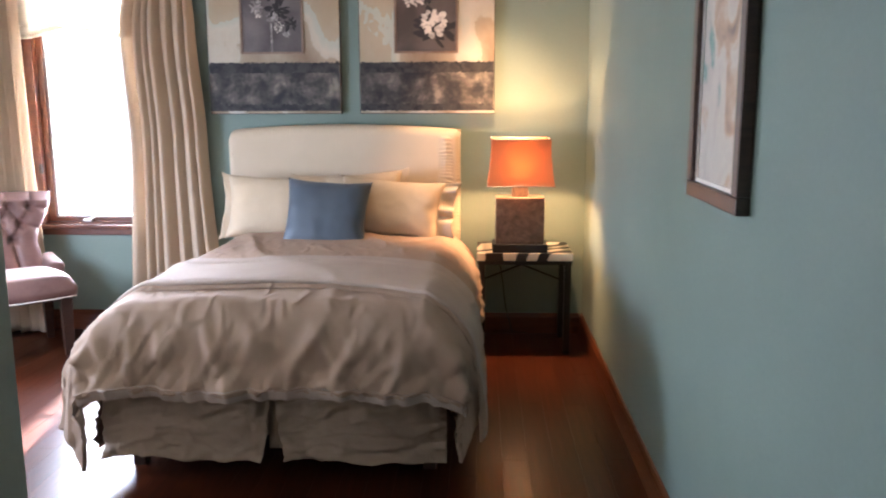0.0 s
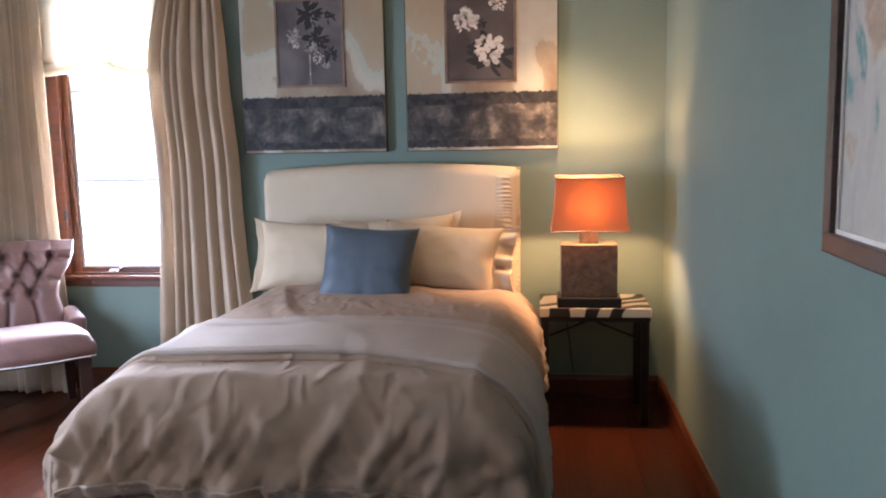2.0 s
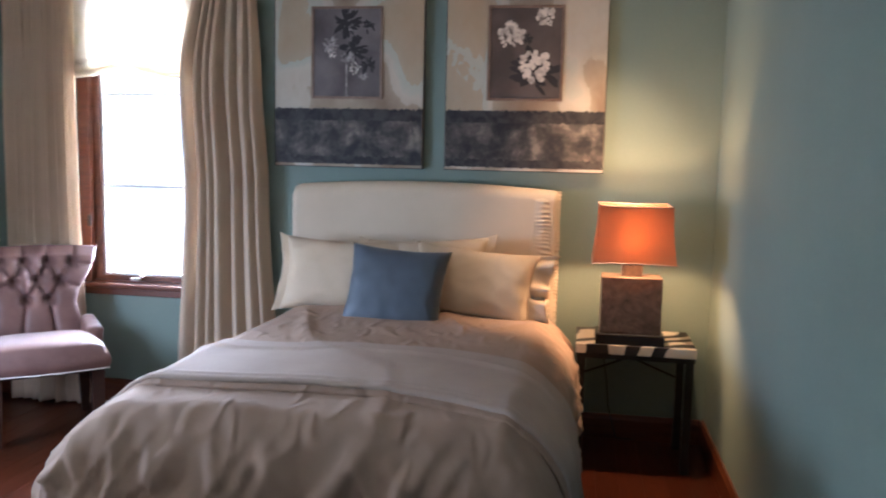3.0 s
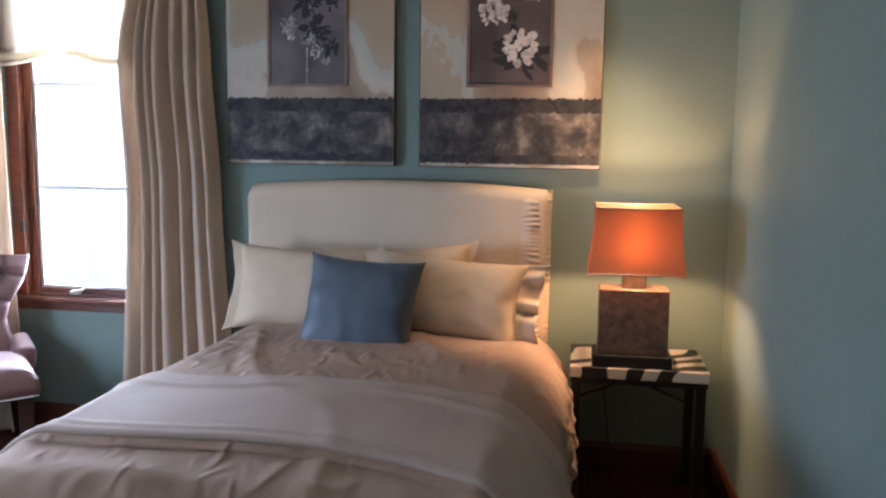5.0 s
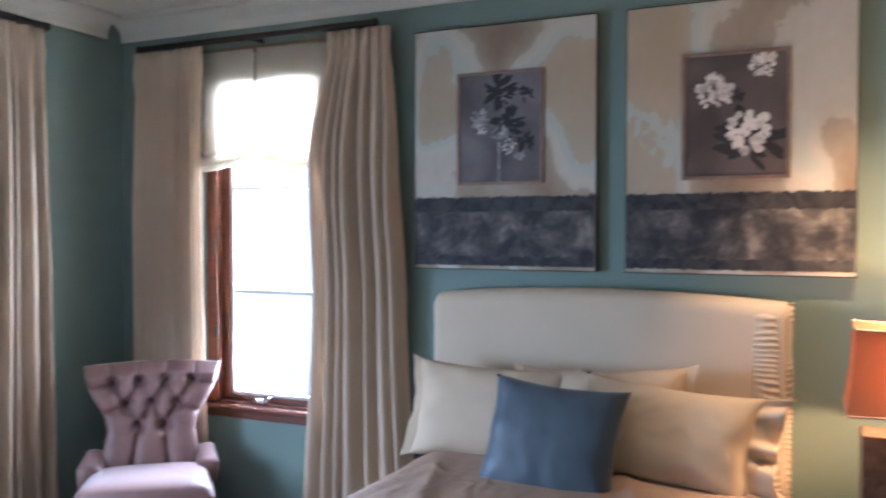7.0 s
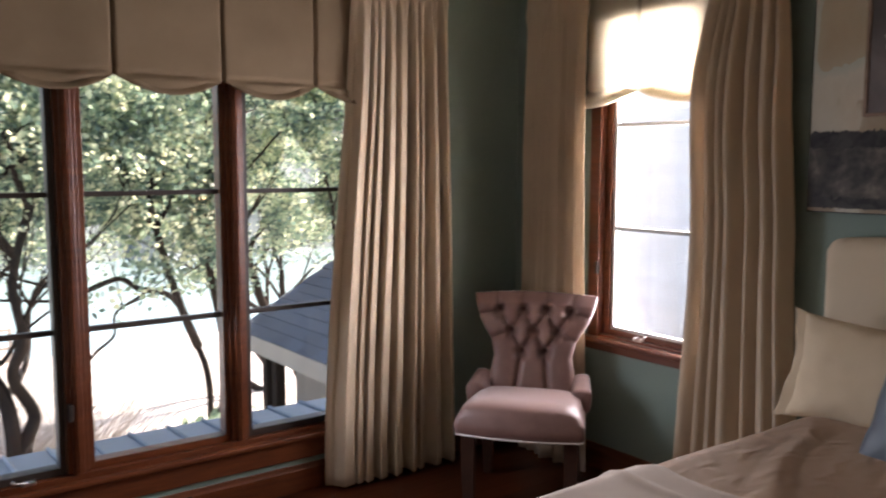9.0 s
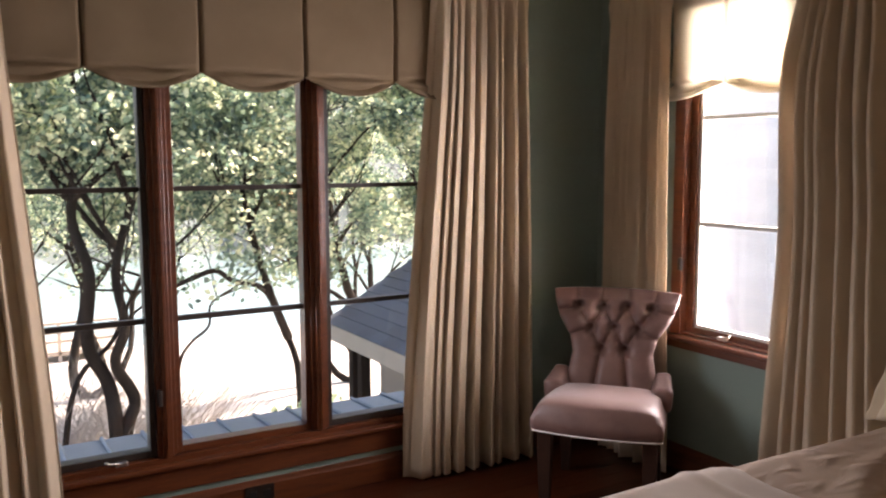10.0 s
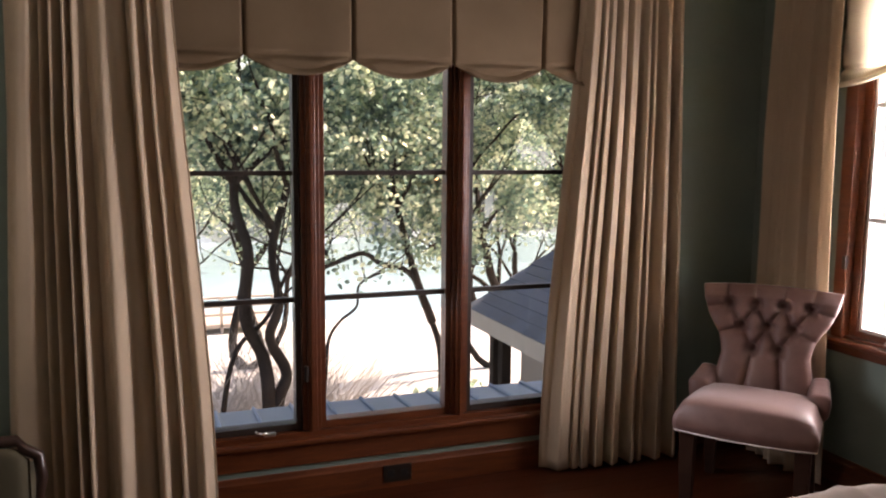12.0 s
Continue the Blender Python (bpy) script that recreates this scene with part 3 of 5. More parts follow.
def drape(s, t, lift, seed=0.0, rough=1.0):
    """A point of the bedding at s across and t from the head end towards the foot, in world metres."""
    length = 4.95 - BY0
    ox, dx = fold(s, BHW, 0.17 if s > 0 else 0.20)
    oy, dy = fold(t, length, 0.15)
    d = (dx ** 1.25 + dy ** 1.25) ** 0.8
    x = BX + ox + (1 if s > 0 else -1) * (0.16 if s > 0 else 0.13) * max(0, dx - 0.06)
    y = 4.95 - oy - 0.22 * max(0, dy - 0.08)
    if dx > 0.1 and dy > 0.1:
        x += (-0.30 if s > 0 else 0.42) * min(dx - 0.1, dy - 0.1)
    z = BTOP - d
    hang = min(1.0, d / 0.15)
    top = 1 - hang
    puff = 0.03 * math.cos(min(1, abs(s) / (BHW + 0.03)) * math.pi / 2) + 0.015 * wob(s * 1.6, t * 1.6, seed)
    wr = 0.008 * wob(s * 3.5, t * 3.5, seed + 2) + 0.012 * max(0, ridge(s * 1.4 + t * 0.5, t * 0.7 - s * 0.9, seed + 5) - 0.72) / 0.28
    z += (puff + wr * rough) * top
    # folds of the hanging cloth
    along = s if dy > dx else t
    f = 0.040 * wob(along * 4.0 + 1.2 * d, d * 1.6, seed + 7) + 0.034 * ridge(along * 3.6 + d * 2.8, d * 2.2, seed + 11) ** 2 + 0.032 * ridge(along * 7.5 - d * 3.5, d * 4.0, seed + 21) ** 2 + 0.012 * wob(along * 14, d * 6, seed + 3) + 0.028 * ridge(along * 10 + d * 7, d * 3.5, seed + 31) ** 3
    f *= hang * rough * (0.5 if dx > dy else 1.0) * (0.25 if dx > 0.08 and dy > 0.08 else 1.0)
    if dy > 0.02:
        y -= f * min(1, dy / 0.1) + lift * min(1, dy / 0.1)
    if dx > 0.02:
        x += (1 if s > 0 else -1) * (f * min(1, dx / 0.1) + lift * min(1, dx / 0.1))
    return Vector((x, y, max(z, 0.02) + lift * top))


bed = thing("bed", (BX, 3.9, 0), "queen bed with a cream slipcovered headboard and taupe skirt", "bed")


def local(ob, fn):
    o = ob.matrix_world.translation
    return lambda u, v: fn(u, v) - o


part("mattress", bm_box((-0.74, -1.02, 0.34), (0.74, 1.08, 0.64), 0.05, 3), M_LINEN, bed, "cream mattress")
part("box_spring", bm_box((-0.72, -1.0, 0.10), (0.72, 1.08, 0.335), 0.02), M_SKIRT, bed)
for sx in (-1, 1):
    for y in (-0.92, 1.0):
        part("leg", bm_box((sx * 0.66 - 0.03, y - 0.03, FZ), (sx * 0.66 + 0.03, y + 0.03, 0.10), 0.005), M_DARKWOOD, bed)


def skirt_panel(x0, x1, y, seed, side=False):
    def at(u, v):
        a = x0 + (x1 - x0) * u
        if not side:
            a += 0.035 * v * v * (u ** 4 * (-1 if x1 < 0.5 else 0) + (1 - u) ** 4 * (1 if x0 > -0.5 else 0))
        z = 0.40 - (0.355 - 0.02 * wob(u * 2, seed)) * v
        k = 0.018 * wob(u * 6 + v * 2.5, v * 3, seed) + 0.024 * ridge(u * 3 - v * 1.5, v * 2.5, seed + 3) ** 2 * v + 0.022 * ridge(u * 4 + v * 4, v * 6, seed + 6) ** 2 + 0.012 * ridge(u * 2.5 - v, v * 9, seed + 9) ** 3 + 0.005 * wob(u * 22, v * 8, seed)
        flare = 0.03 * v
        return Vector((y + (1 if y > 0 else -1) * (flare + k), a, z)) if side else Vector((a, y - flare - k, z))
    return bm_grid(at, 90, 34)


for x0, x1, sd in ((-0.745, -0.012, 1.0), (0.012, 0.745, 4.0)):
    solid(part("skirt", skirt_panel(x0, x1, -1.07, sd), M_SKIRT, bed, "wrinkled taupe bed skirt panel", True), 0.004)
for x, sd in ((-0.745, 7.0), (0.745, 8.0)):
    solid(part("skirt", skirt_panel(-1.06, 1.05, x, sd, True), M_SKIRT, bed, "wrinkled taupe bed skirt panel", True), 0.004)
solid(part("pleat", bm_grid(lambda u, v: Vector((-0.03 + 0.06 * u, -1.045 - 0.012 * v, 0.40 - 0.33 * v)), 4, 10), M_SKIRT, bed, smooth=True), 0.004)


def headboard():
    x0, x1, zb = -0.835, 0.745, 0.12

    def topz(x):
        k = (x - (x0 + x1) / 2) / 0.79
        z = 1.40 - 0.035 * k * k
        edge = min(x - x0, x1 - x)
        r = 0.065 if x < 0 else 0.03
        if edge < r:
            z -= r - math.sqrt(max(0, r * r - (r - edge) ** 2))
        return z

    def at(u, v):
        x = x0 + (x1 - x0) * u
        z = zb + (topz(x) - zb) * v
        edge = min(x - x0, x1 - x, topz(x) - z)
        b = 0.05
        y = 1.185 - 0.02 + 0.025 * (1 - math.sqrt(max(0, 1 - (1 - min(edge, b) / b) ** 2))) * 2 - 0.012 * math.exp(-((x - 0.2) / 0.6) ** 2)
        y += 0.003 * wob(x * 2, z * 3, 3)
        return Vector((x, y - 0.012 * (v - 0.5), z))

    def back(u, v):
        p = at(u, v)
        p.y = 1.285
        return p
    f, b = bm_grid(at, 70, 40), bm_grid(back, 70, 1)
    rim = bm_grid(lambda u, v: (at(u, 1) if v < 0.5 else back(u, 1)), 70, 1)
    sides = [bm_grid(lambda u, v, e=e: at(e, v).lerp(back(e, v), u), 1, 40) for e in (0, 1)]
    bm = bm_join(f, b, rim, *sides)
    bmesh.ops.remove_doubles(bm, verts=bm.verts[:], dist=0.0005)
    return bm


part("headboard", headboard(), M_LINEN, bed, "cream linen slipcovered headboard with a gently arched top", True)


def ruched(u, v):
    z = 0.50 + 0.865 * v
    g = u * 1.7
    sw = 0.5 + 0.5 * math.sin(2 * math.pi * z / 0.024 + 6.5 * wob(z * 7, u * 2.2, 2) + 1.2 * wob(u * 4, z * 14, 5))
    reach = max(0.0, min(1.0, (u + 0.06 - 0.45 * (0.5 + 0.9 * wob(z * 16, 3.0))) * 3))
    wr = 0.011 * sw ** 2 * reach * (0.65 + 0.6 * wob(z * 13, 8.0, u * 3))
    x = 0.535 + 0.203 * math.sin(min(g, math.pi / 2)) + 0.6 * wr * min(1, g / 1.2) + 0.006 * min(1, u * 5)
    y = 1.168 + (0.10 * (1 - math.cos(g)) if g < math.pi / 2 else 0.10 + 0.05 * (g - math.pi / 2)) - (wr + 0.003) * min(1, u * 5)
    return Vector((x, y + 0.012 - 0.050 * min(1, u * 3) * max(0.0, min(1, (1.365 - z) / 0.05)), z))


solid(part("gathered_side", bm_grid(ruched, 26, 330), M_LINEN, bed, "gathered cream linen side of the headboard", True), 0.003)

LEN = 4.95 - BY0
duvet = thing("duvet", (BX, 3.9, 0.6), "rumpled taupe cotton duvet hanging over the bed foot", "duvet")
s_out, t_out = 0.80 + 0.30, LEN + 0.235


def duvet_at(u, v):
    s = -s_out - 0.07 + (2 * s_out + 0.08) * u
    t = 0.15 + (t_out - 0.15) * v
    p = drape(s, t, 0.012, 1.0)
    if v > 0.93:
        p.y += 0.010 * math.sin((v - 0.93) / 0.07 * math.pi)
    return p


ob = part("cover", bm_grid(local(duvet, duvet_at), 190, 200), M_DUVET, duvet, smooth=True)
solid(ob, 0.02)


def hem_at(u, v):
    s = -0.92 + 1.76 * u
    p = drape(s, t_out - 0.012, 0.012, 1.0)
    return p + Vector((0, -0.012 + 0.022 * v + 0.012 * wob(s * 7, v, 8), 0.012 - 0.052 * v - 0.012 * wob(s * 5, 3, 1)))


solid(part("hem_flange", bm_grid(local(duvet, hem_at), 120, 5), M_HEM, duvet, "flat stitched hem of the duvet", True), 0.006)


def seam_at(u):
    s = -0.90 + 1.72 * u
    p = drape(s, t_out - 0.014, 0.012, 1.0)
    return p + Vector((0, -0.016, 0.006)) - duvet.matrix_world.translation


part("piping", bm_tube([seam_at(k / 90) for k in range(91)], 0.004, 5, False), M_DUVET, duvet, smooth=True)
throw = thing("throw_blanket", (BX, 3.4, 0.7), "folded pale taupe blanket laid across the bed", "blanket")


def throw_at(u, v):
    s = -1.08 + 2.22 * u
    right = max(0.0, (s - 0.15) / 0.95)
    front = LEN - 0.33 + 0.02 * wob(s * 2, 0.3, 5) + 0.36 * right ** 1.6 - 0.05 * max(0, (-s - 0.5))
    t = front - (0.70 + 0.1 * wob(s * 1.5, 2, 1) + 0.1 * right) * (1 - v)
    lift = 0.036 + 0.012 * math.exp(-((v - 0.97) / 0.03) ** 2)
    if v < 0.06:
        lift -= 0.012 * (1 - v / 0.06)
    p = drape(s, t, lift, 1.0, 0.5)
    p.z += 0.010 * math.exp(-((v - 0.25 - 0.05 * wob(s * 2, 1, 1)) / 0.03) ** 2) + 0.006 * math.exp(-((v - 0.88) / 0.02) ** 2)
    return p


solid(part("cloth", bm_grid(local(throw, throw_at), 150, 60), M_THROW, throw, smooth=True), 0.02)


def throw_under(u, v):
    p = throw_at(u, 0.93 + 0.085 * v)
    p.z -= 0.014
    p.y -= 0.022 * v
    return p


solid(part("under_fold", bm_grid(local(throw, throw_under), 150, 8), M_DUVET, throw, "darker folded underside", True), 0.014)


def pillow(name, m, w, h, d, material, label, category, seed, flange=0.0, ruffle=False, pinch=0.10, crease=1.0):
    t = thing(name, m, label, category)

    def shell(sign):
        def at(u, v):
            a, b = u * 2 - 1, v * 2 - 1
            e = max(0.0, (1 - abs(a) ** 3.2)) ** 0.55 * max(0.0, (1 - abs(b) ** 3.2)) ** 0.55
            x = a * w / 2 * (1 - pinch * (1 - b * b) * abs(a) ** 3)
            z = b * h / 2 * (1 - pinch * (1 - a * a) * abs(b) ** 3)
            wr = crease * (0.010 * wob(a * 3, b * 3, seed) + 0.010 * ridge(a * 3 + b, b * 2 - a, seed + 2) ** 2)
            rad = 0.006 * math.sin(9 * math.atan2(b, a) + seed) * (abs(a) ** 4 + abs(b) ** 4)
            return Vector((x, sign * (d / 2 * e + (wr + rad) * min(1, e * 4)), z))
        return bm_grid(at, 36, 30)
    bm = bm_join(shell(-1), shell(1))
    bmesh.ops.remove_doubles(bm, verts=bm.verts[:], dist=0.001)
    part("body", bm, material, t, smooth=True)
    if flange:
        for sx in ((-1, 1) if not ruffle else (1,)):
            def wing(u, v, sx=sx):
                b = v * 2 - 1
                x = sx * (w / 2 * (1 - pinch * (1 - b * b)) - 0.02 + flange * u * 1.25)
                am = (0.036 if ruffle else 0.008) * u
                return Vector((x + 0.012 * u * wob(v * 5, seed), am * math.sin(v * (24 if ruffle else 9) + seed + (2.5 * wob(v * 4, 1.0) if ruffle else 0)) + am * wob(v * 6, seed, 2), b * (h / 2) * (1 + 0.10 * u) * 0.97 + 0.02 * u * wob(v * 4, seed, 7)))
            solid(part("flange", bm_grid(wing, 8, 60), material, t, smooth=True), 0.004)
    return t


# shams leaning on the headboard, then the blue cushion
pillow("pillow", pose(-1.085, 4.80, 0.880, -17, 1, 2), 0.69, 0.42, 0.21, M_PILLOW, "cream linen pillow with flat flanged edges", "pillow", 3.0, 0.05, crease=0.4)
pillow("pillow", pose(-0.62, 4.86, 0.90, -14, -3, 0), 0.70, 0.40, 0.18, M_PILLOW, "cream linen pillow standing behind the others", "pillow", 2.0, 0.05, crease=0.4)
pillow("pillow", pose(-0.345, 4.72, 0.875, -20, 4, -4), 0.68, 0.40, 0.22, M_PILLOW, "cream linen pillow with a ruffled open end", "pillow", 4.0, 0.095, True, crease=0.4)
pillow("cushion", pose(-0.715, 4.48, 0.862, -24, 3, -2), 0.53, 0.47, 0.17, M_BLUE, "square slate blue satin cushion leaning on pillows", "cushion", 6.0, 0.0, False, 0.09, 0.25)

# ---- night table and lamp ----
table = thing("night_table", (0.515, 4.90, 0), "small table with a zebra patterned top and black legs", "table")
part("tabletop", bm_box((-0.305, -0.22, 0.548), (0.305, 0.22, 0.598), 0.004), M_ZEBRA, table, "black and cream zebra patterned top")
part("rail", bm_join(bm_box((-0.30, -0.215, 0.522), (0.30, -0.195, 0.548)), bm_box((-0.30, 0.195, 0.522), (0.30, 0.215, 0.548)), bm_box((-0.30, -0.195, 0.522), (-0.28, 0.195, 0.548)), bm_box((0.28, -0.195, 0.522), (0.30, 0.195, 0.548))), M_BLACK, table)
for sx in (-1, 1):
    for sy in (-1, 1):
        part("leg", bm_box((sx * 0.275 - 0.021, sy * 0.19 - 0.021, FZ), (sx * 0.275 + 0.021, sy * 0.19 + 0.021, 0.522), 0.004), M_BLACK, table)
    part("brace", bm_tube([(-0.25 * sx, 0.17, 0.515), (0.0, 0.17, 0.45), (0.25 * sx, 0.17, 0.35)], 0.007, 6), M_BLACK, table)

lamp = thing("table_lamp", (0.483, 4.80, 0.545), "table lamp with a stone block base and glowing orange shade", "lamp")
part("plinth", bm_box((-0.176, -0.105, 0.053), (0.176, 0.105, 0.108), 0.006), M_BLACK, lamp, "black plinth")
part("base", bm_box((-0.155, -0.085, 0.108), (0.155, 0.085, 0.405), 0.006), M_STONE, lamp, "mottled brown stone block")
part("neck", bm_box((-0.052, -0.045, 0.405), (0.052, 0.045, 0.475), 0.004), M_STONE, lamp)


def shade_at(u, v, inset=0.0):
    c = [(-1, -1), (1, -1), (1, 1), (-1, 1)]
    k = (u * 4) % 4
    i, f = int(k), k - int(k)
    ax, ay = c[i % 4]
    bx, by = c[(i + 1) % 4]
    flare = 1 - v
    hx = 0.182 + 0.026 * flare ** 2.0 - inset
    hy = 0.165 + 0.026 * flare ** 2.0 - inset
    rise = 0.008 * (1 - (2 * f - 1) ** 2) * (v - 0.5) * -1.0
    return Vector(((ax + (bx - ax) * f) * hx, (ay + (by - ay) * f) * hy, 0.485 + 0.292 * v + rise))


solid(part("shade", bm_grid(shade_at, 32, 14, wrap=True), M_SHADE, lamp, "flared orange silk shade, lit"), 0.002)
for v in (0.0, 1.0):
    pts = [shade_at(i / 32, v) for i in range(33)]
    part("shade_trim", bm_tube(pts, 0.004, 6, False), M_COPPER, lamp, "narrow trim on the shade")
part("harp", bm_tube([(0, 0, 0.475), (0.05, 0, 0.56), (0.05, 0, 0.70), (0, 0, 0.77), (-0.05, 0, 0.70), (-0.05, 0, 0.56), (0, 0, 0.475)], 0.003, 6), M_STEEL, lamp)
part("socket", bm_tube([(0, 0, 0.475), (0, 0, 0.56)], 0.018, 10), M_COPPER, lamp)
for bz, power in ((1.15, 4.0), (1.29, 0.9)):     # two bulbs, one above the other
    bulb = new("lamp_bulb_light", bpy.data.lights.new("lamp_bulb_light", "POINT"))
    bulb.data.energy, bulb.data.color, bulb.data.shadow_soft_size = power, (1.0, 0.56, 0.235), 0.045
    bulb.location = (0.483, 4.745, bz)
cord = thing("lamp_cord", (0.36, 5.0, 0.0), "dark lamp cord hanging behind the night table", "cord")
part("cable", bm_tube([(0.02, -0.1, 0.604), (0.0, 0.13, 0.604), (-0.01, 0.16, 0.55), (0.03, 0.17, 0.30), (0.05, 0.17, 0.12), (0.10, 0.17, FZ + 0.012), (0.2, 0.17, FZ + 0.008)], 0.004, 6), M_CORD, cord)

# recessed downlight in the ceiling over the bed's lamp side
can = thing("ceiling_downlight", (0.36, 4.54, H), "white recessed ceiling downlight, lit, above the bed", "downlight")
part("trim_ring", bm_tube([(0.068 * math.cos(k * math.pi / 12), 0.068 * math.sin(k * math.pi / 12), -0.005) for k in range(25)], 0.009, 6, False), M_CEIL, can, smooth=True)
part("lens", bm_tube([(0, 0, -0.001), (0, 0, -0.004)], 0.062, 24), M_LENS, can, "glowing frosted lens")
spot = new("downlight_spot", bpy.data.lights.new("downlight_spot", "SPOT"))
spot.data.energy, spot.data.color, spot.data.shadow_soft_size = 24.0, (1.0, 0.60, 0.28), 0.045
spot.data.spot_size, spot.data.spot_blend = radians(60), 0.9
spot.matrix_world = look((0.36, 4.54, H - 0.06), (0.36, 4.93, 1.0))

# ---- tufted chair ----
chair = thing("slipper_chair", pose(-2.80, 4.60, 0, 0, 0, 39.8), "mauve velvet button-tufted chair with dark wooden legs", "chair")


def seat_at(u, v):
    a, b = u * 2 - 1, v * 2 - 1
    w = 0.315 - 0.03 * (v)
    x = a * w
    bow = 0.035 * (1 - a * a) * max(0, -b)
    y = -0.03 + b * 0.25 - bow
    e = max(0, 1 - abs(a) ** 5) ** 0.4 * max(0, 1 - abs(b) ** 5) ** 0.4
    return Vector((x, y, 0.40 + 0.085 * e - 0.012 * b))


def seat_mesh():
    top = bm_grid(seat_at, 36, 30)

    def side(u, v):
        k = u * 4
        i, f = min(3, int(k)), k - min(3, int(k))
        q = [(f, 0), (1, f), (1 - f, 1), (0, 1 - f)][i]
        p = seat_at(*q)
        c = Vector((0, -0.03, p.z))
        out = (p - c).normalized()
        bulge = 0.012 * math.sin(v * math.pi)
        return Vector((p.x + out.x * bulge, p.y + out.y * bulge, p.z + (0.325 - p.z) * v))
    bm = bm_join(top, bm_grid(side, 96, 8))
    bmesh.ops.remove_doubles(bm, verts=bm.verts[:], dist=0.0008)
    return bm


part("seat", seat_mesh(), M_VELVET, chair, "smooth domed seat", True)
part("seat_base", bm_box((-0.28, -0.26, 0.30), (0.28, 0.22, 0.33), 0.01), M_DARKWOOD, chair)
edge = []
for k in range(97):
    kk = k / 96 * 4
    i, f = min(3, int(kk)), kk - min(3, int(kk))
    p = seat_at(*[(f, 0), (1, f), (1 - f, 1), (0, 1 - f)][i])
    edge.append((p.x, p.y, 0.326))
part("piping", bm_tube(edge, 0.005, 6, False), M_PIPING, chair, "white piping under the seat", True)
BUTTONS = [(-0.20, 0.85), (-0.067, 0.85), (0.067, 0.85), (0.20, 0.85), (-0.128, 0.745), (0, 0.745), (0.128, 0.745), (-0.064, 0.64), (0.064, 0.64)]
CREASES = [(0, 4), (1, 4), (1, 5), (2, 5), (2, 6), (3, 6), (4, 7), (5, 7), (5, 8), (6, 8)]


def seg_dist(x, z, a, b):
    dx, dz = b[0] - a[0], b[1] - a[1]
    k = max(0, min(1, ((x - a[0]) * dx + (z - a[1]) * dz) / (dx * dx + dz * dz)))
    return math.hypot(x - a[0] - dx * k, z - a[1] - dz * k)


LINES = [(BUTTONS[a], BUTTONS[b]) for a, b in CREASES] + [((x, 0.85), (x * 1.12, 0.97)) for x in (-0.20, -0.067, 0.067, 0.20)] + [((-0.064, 0.64), (-0.09, 0.44)), ((0.064, 0.64), (0.09, 0.44)), ((-0.128, 0.745), (-0.26, 0.70)), ((0.128, 0.745), (0.26, 0.70)), ((-0.20, 0.85), (-0.34, 0.83)), ((0.20, 0.85), (0.34, 0.83))]


def back_half(z):
    ks = [(0.40, 0.255), (0.52, 0.235), (0.62, 0.215), (0.70, 0.235), (0.80, 0.30), (0.88, 0.332), (0.95, 0.345), (1.0, 0.345)]
    for (a, p), (b, q) in zip(ks, ks[1:]):
        if a <= z <= b:
            k = (z - a) / (b - a)
            return p + (q - p) * k
    return 0.3


def back_at(u, v, front=True):
    z = 0.40 + 0.545 * v
    a = u * 2 - 1
    x = a * back_half(z)
    ztop = z - 0.012 * (1 - a * a) * v * -1.0
    base = 0.175 + 0.20 * v ** 1.3 - 0.05 * a * a * v
    if not front:
        return Vector((x * 0.985, base + 0.085 - 0.03 * v, ztop))
    e = max(0, 1 - abs(a) ** 7) ** 0.4 * max(0, 1 - max(0, v - 0.9) / 0.1 * 0.7)
    dent = 0.0
    for bx, bz in BUTTONS:
        dd = math.hypot(x - bx, z - bz)
        dent = max(dent, 0.072 * math.exp(-(dd / 0.030) ** 2))
    cr = 0.0
    for p, q in LINES:
        ds = seg_dist(x, z, p, q)
        if ds < 0.06:
            cr = max(cr, 0.034 * math.exp(-ds / 0.013))
    return Vector((x, base + 0.045 - 0.06 * e + max(dent, cr) * e, ztop))


def back_mesh():
    f = bm_grid(lambda u, v: back_at(u, v), 140, 120)
    b = bm_grid(lambda u, v: back_at(u, v, False), 140, 10)
    rims = [bm_grid(lambda u, v, e=e: back_at(e, v).lerp(back_at(e, v, False), u), 3, 120) for e in (0, 1)]
    top = bm_grid(lambda u, v: back_at(u, 1).lerp(back_at(u, 1, False), v), 140, 3)
    bm = bm_join(f, b, top, *rims)
    bmesh.ops.remove_doubles(bm, verts=bm.verts[:], dist=0.0005)
    return bm


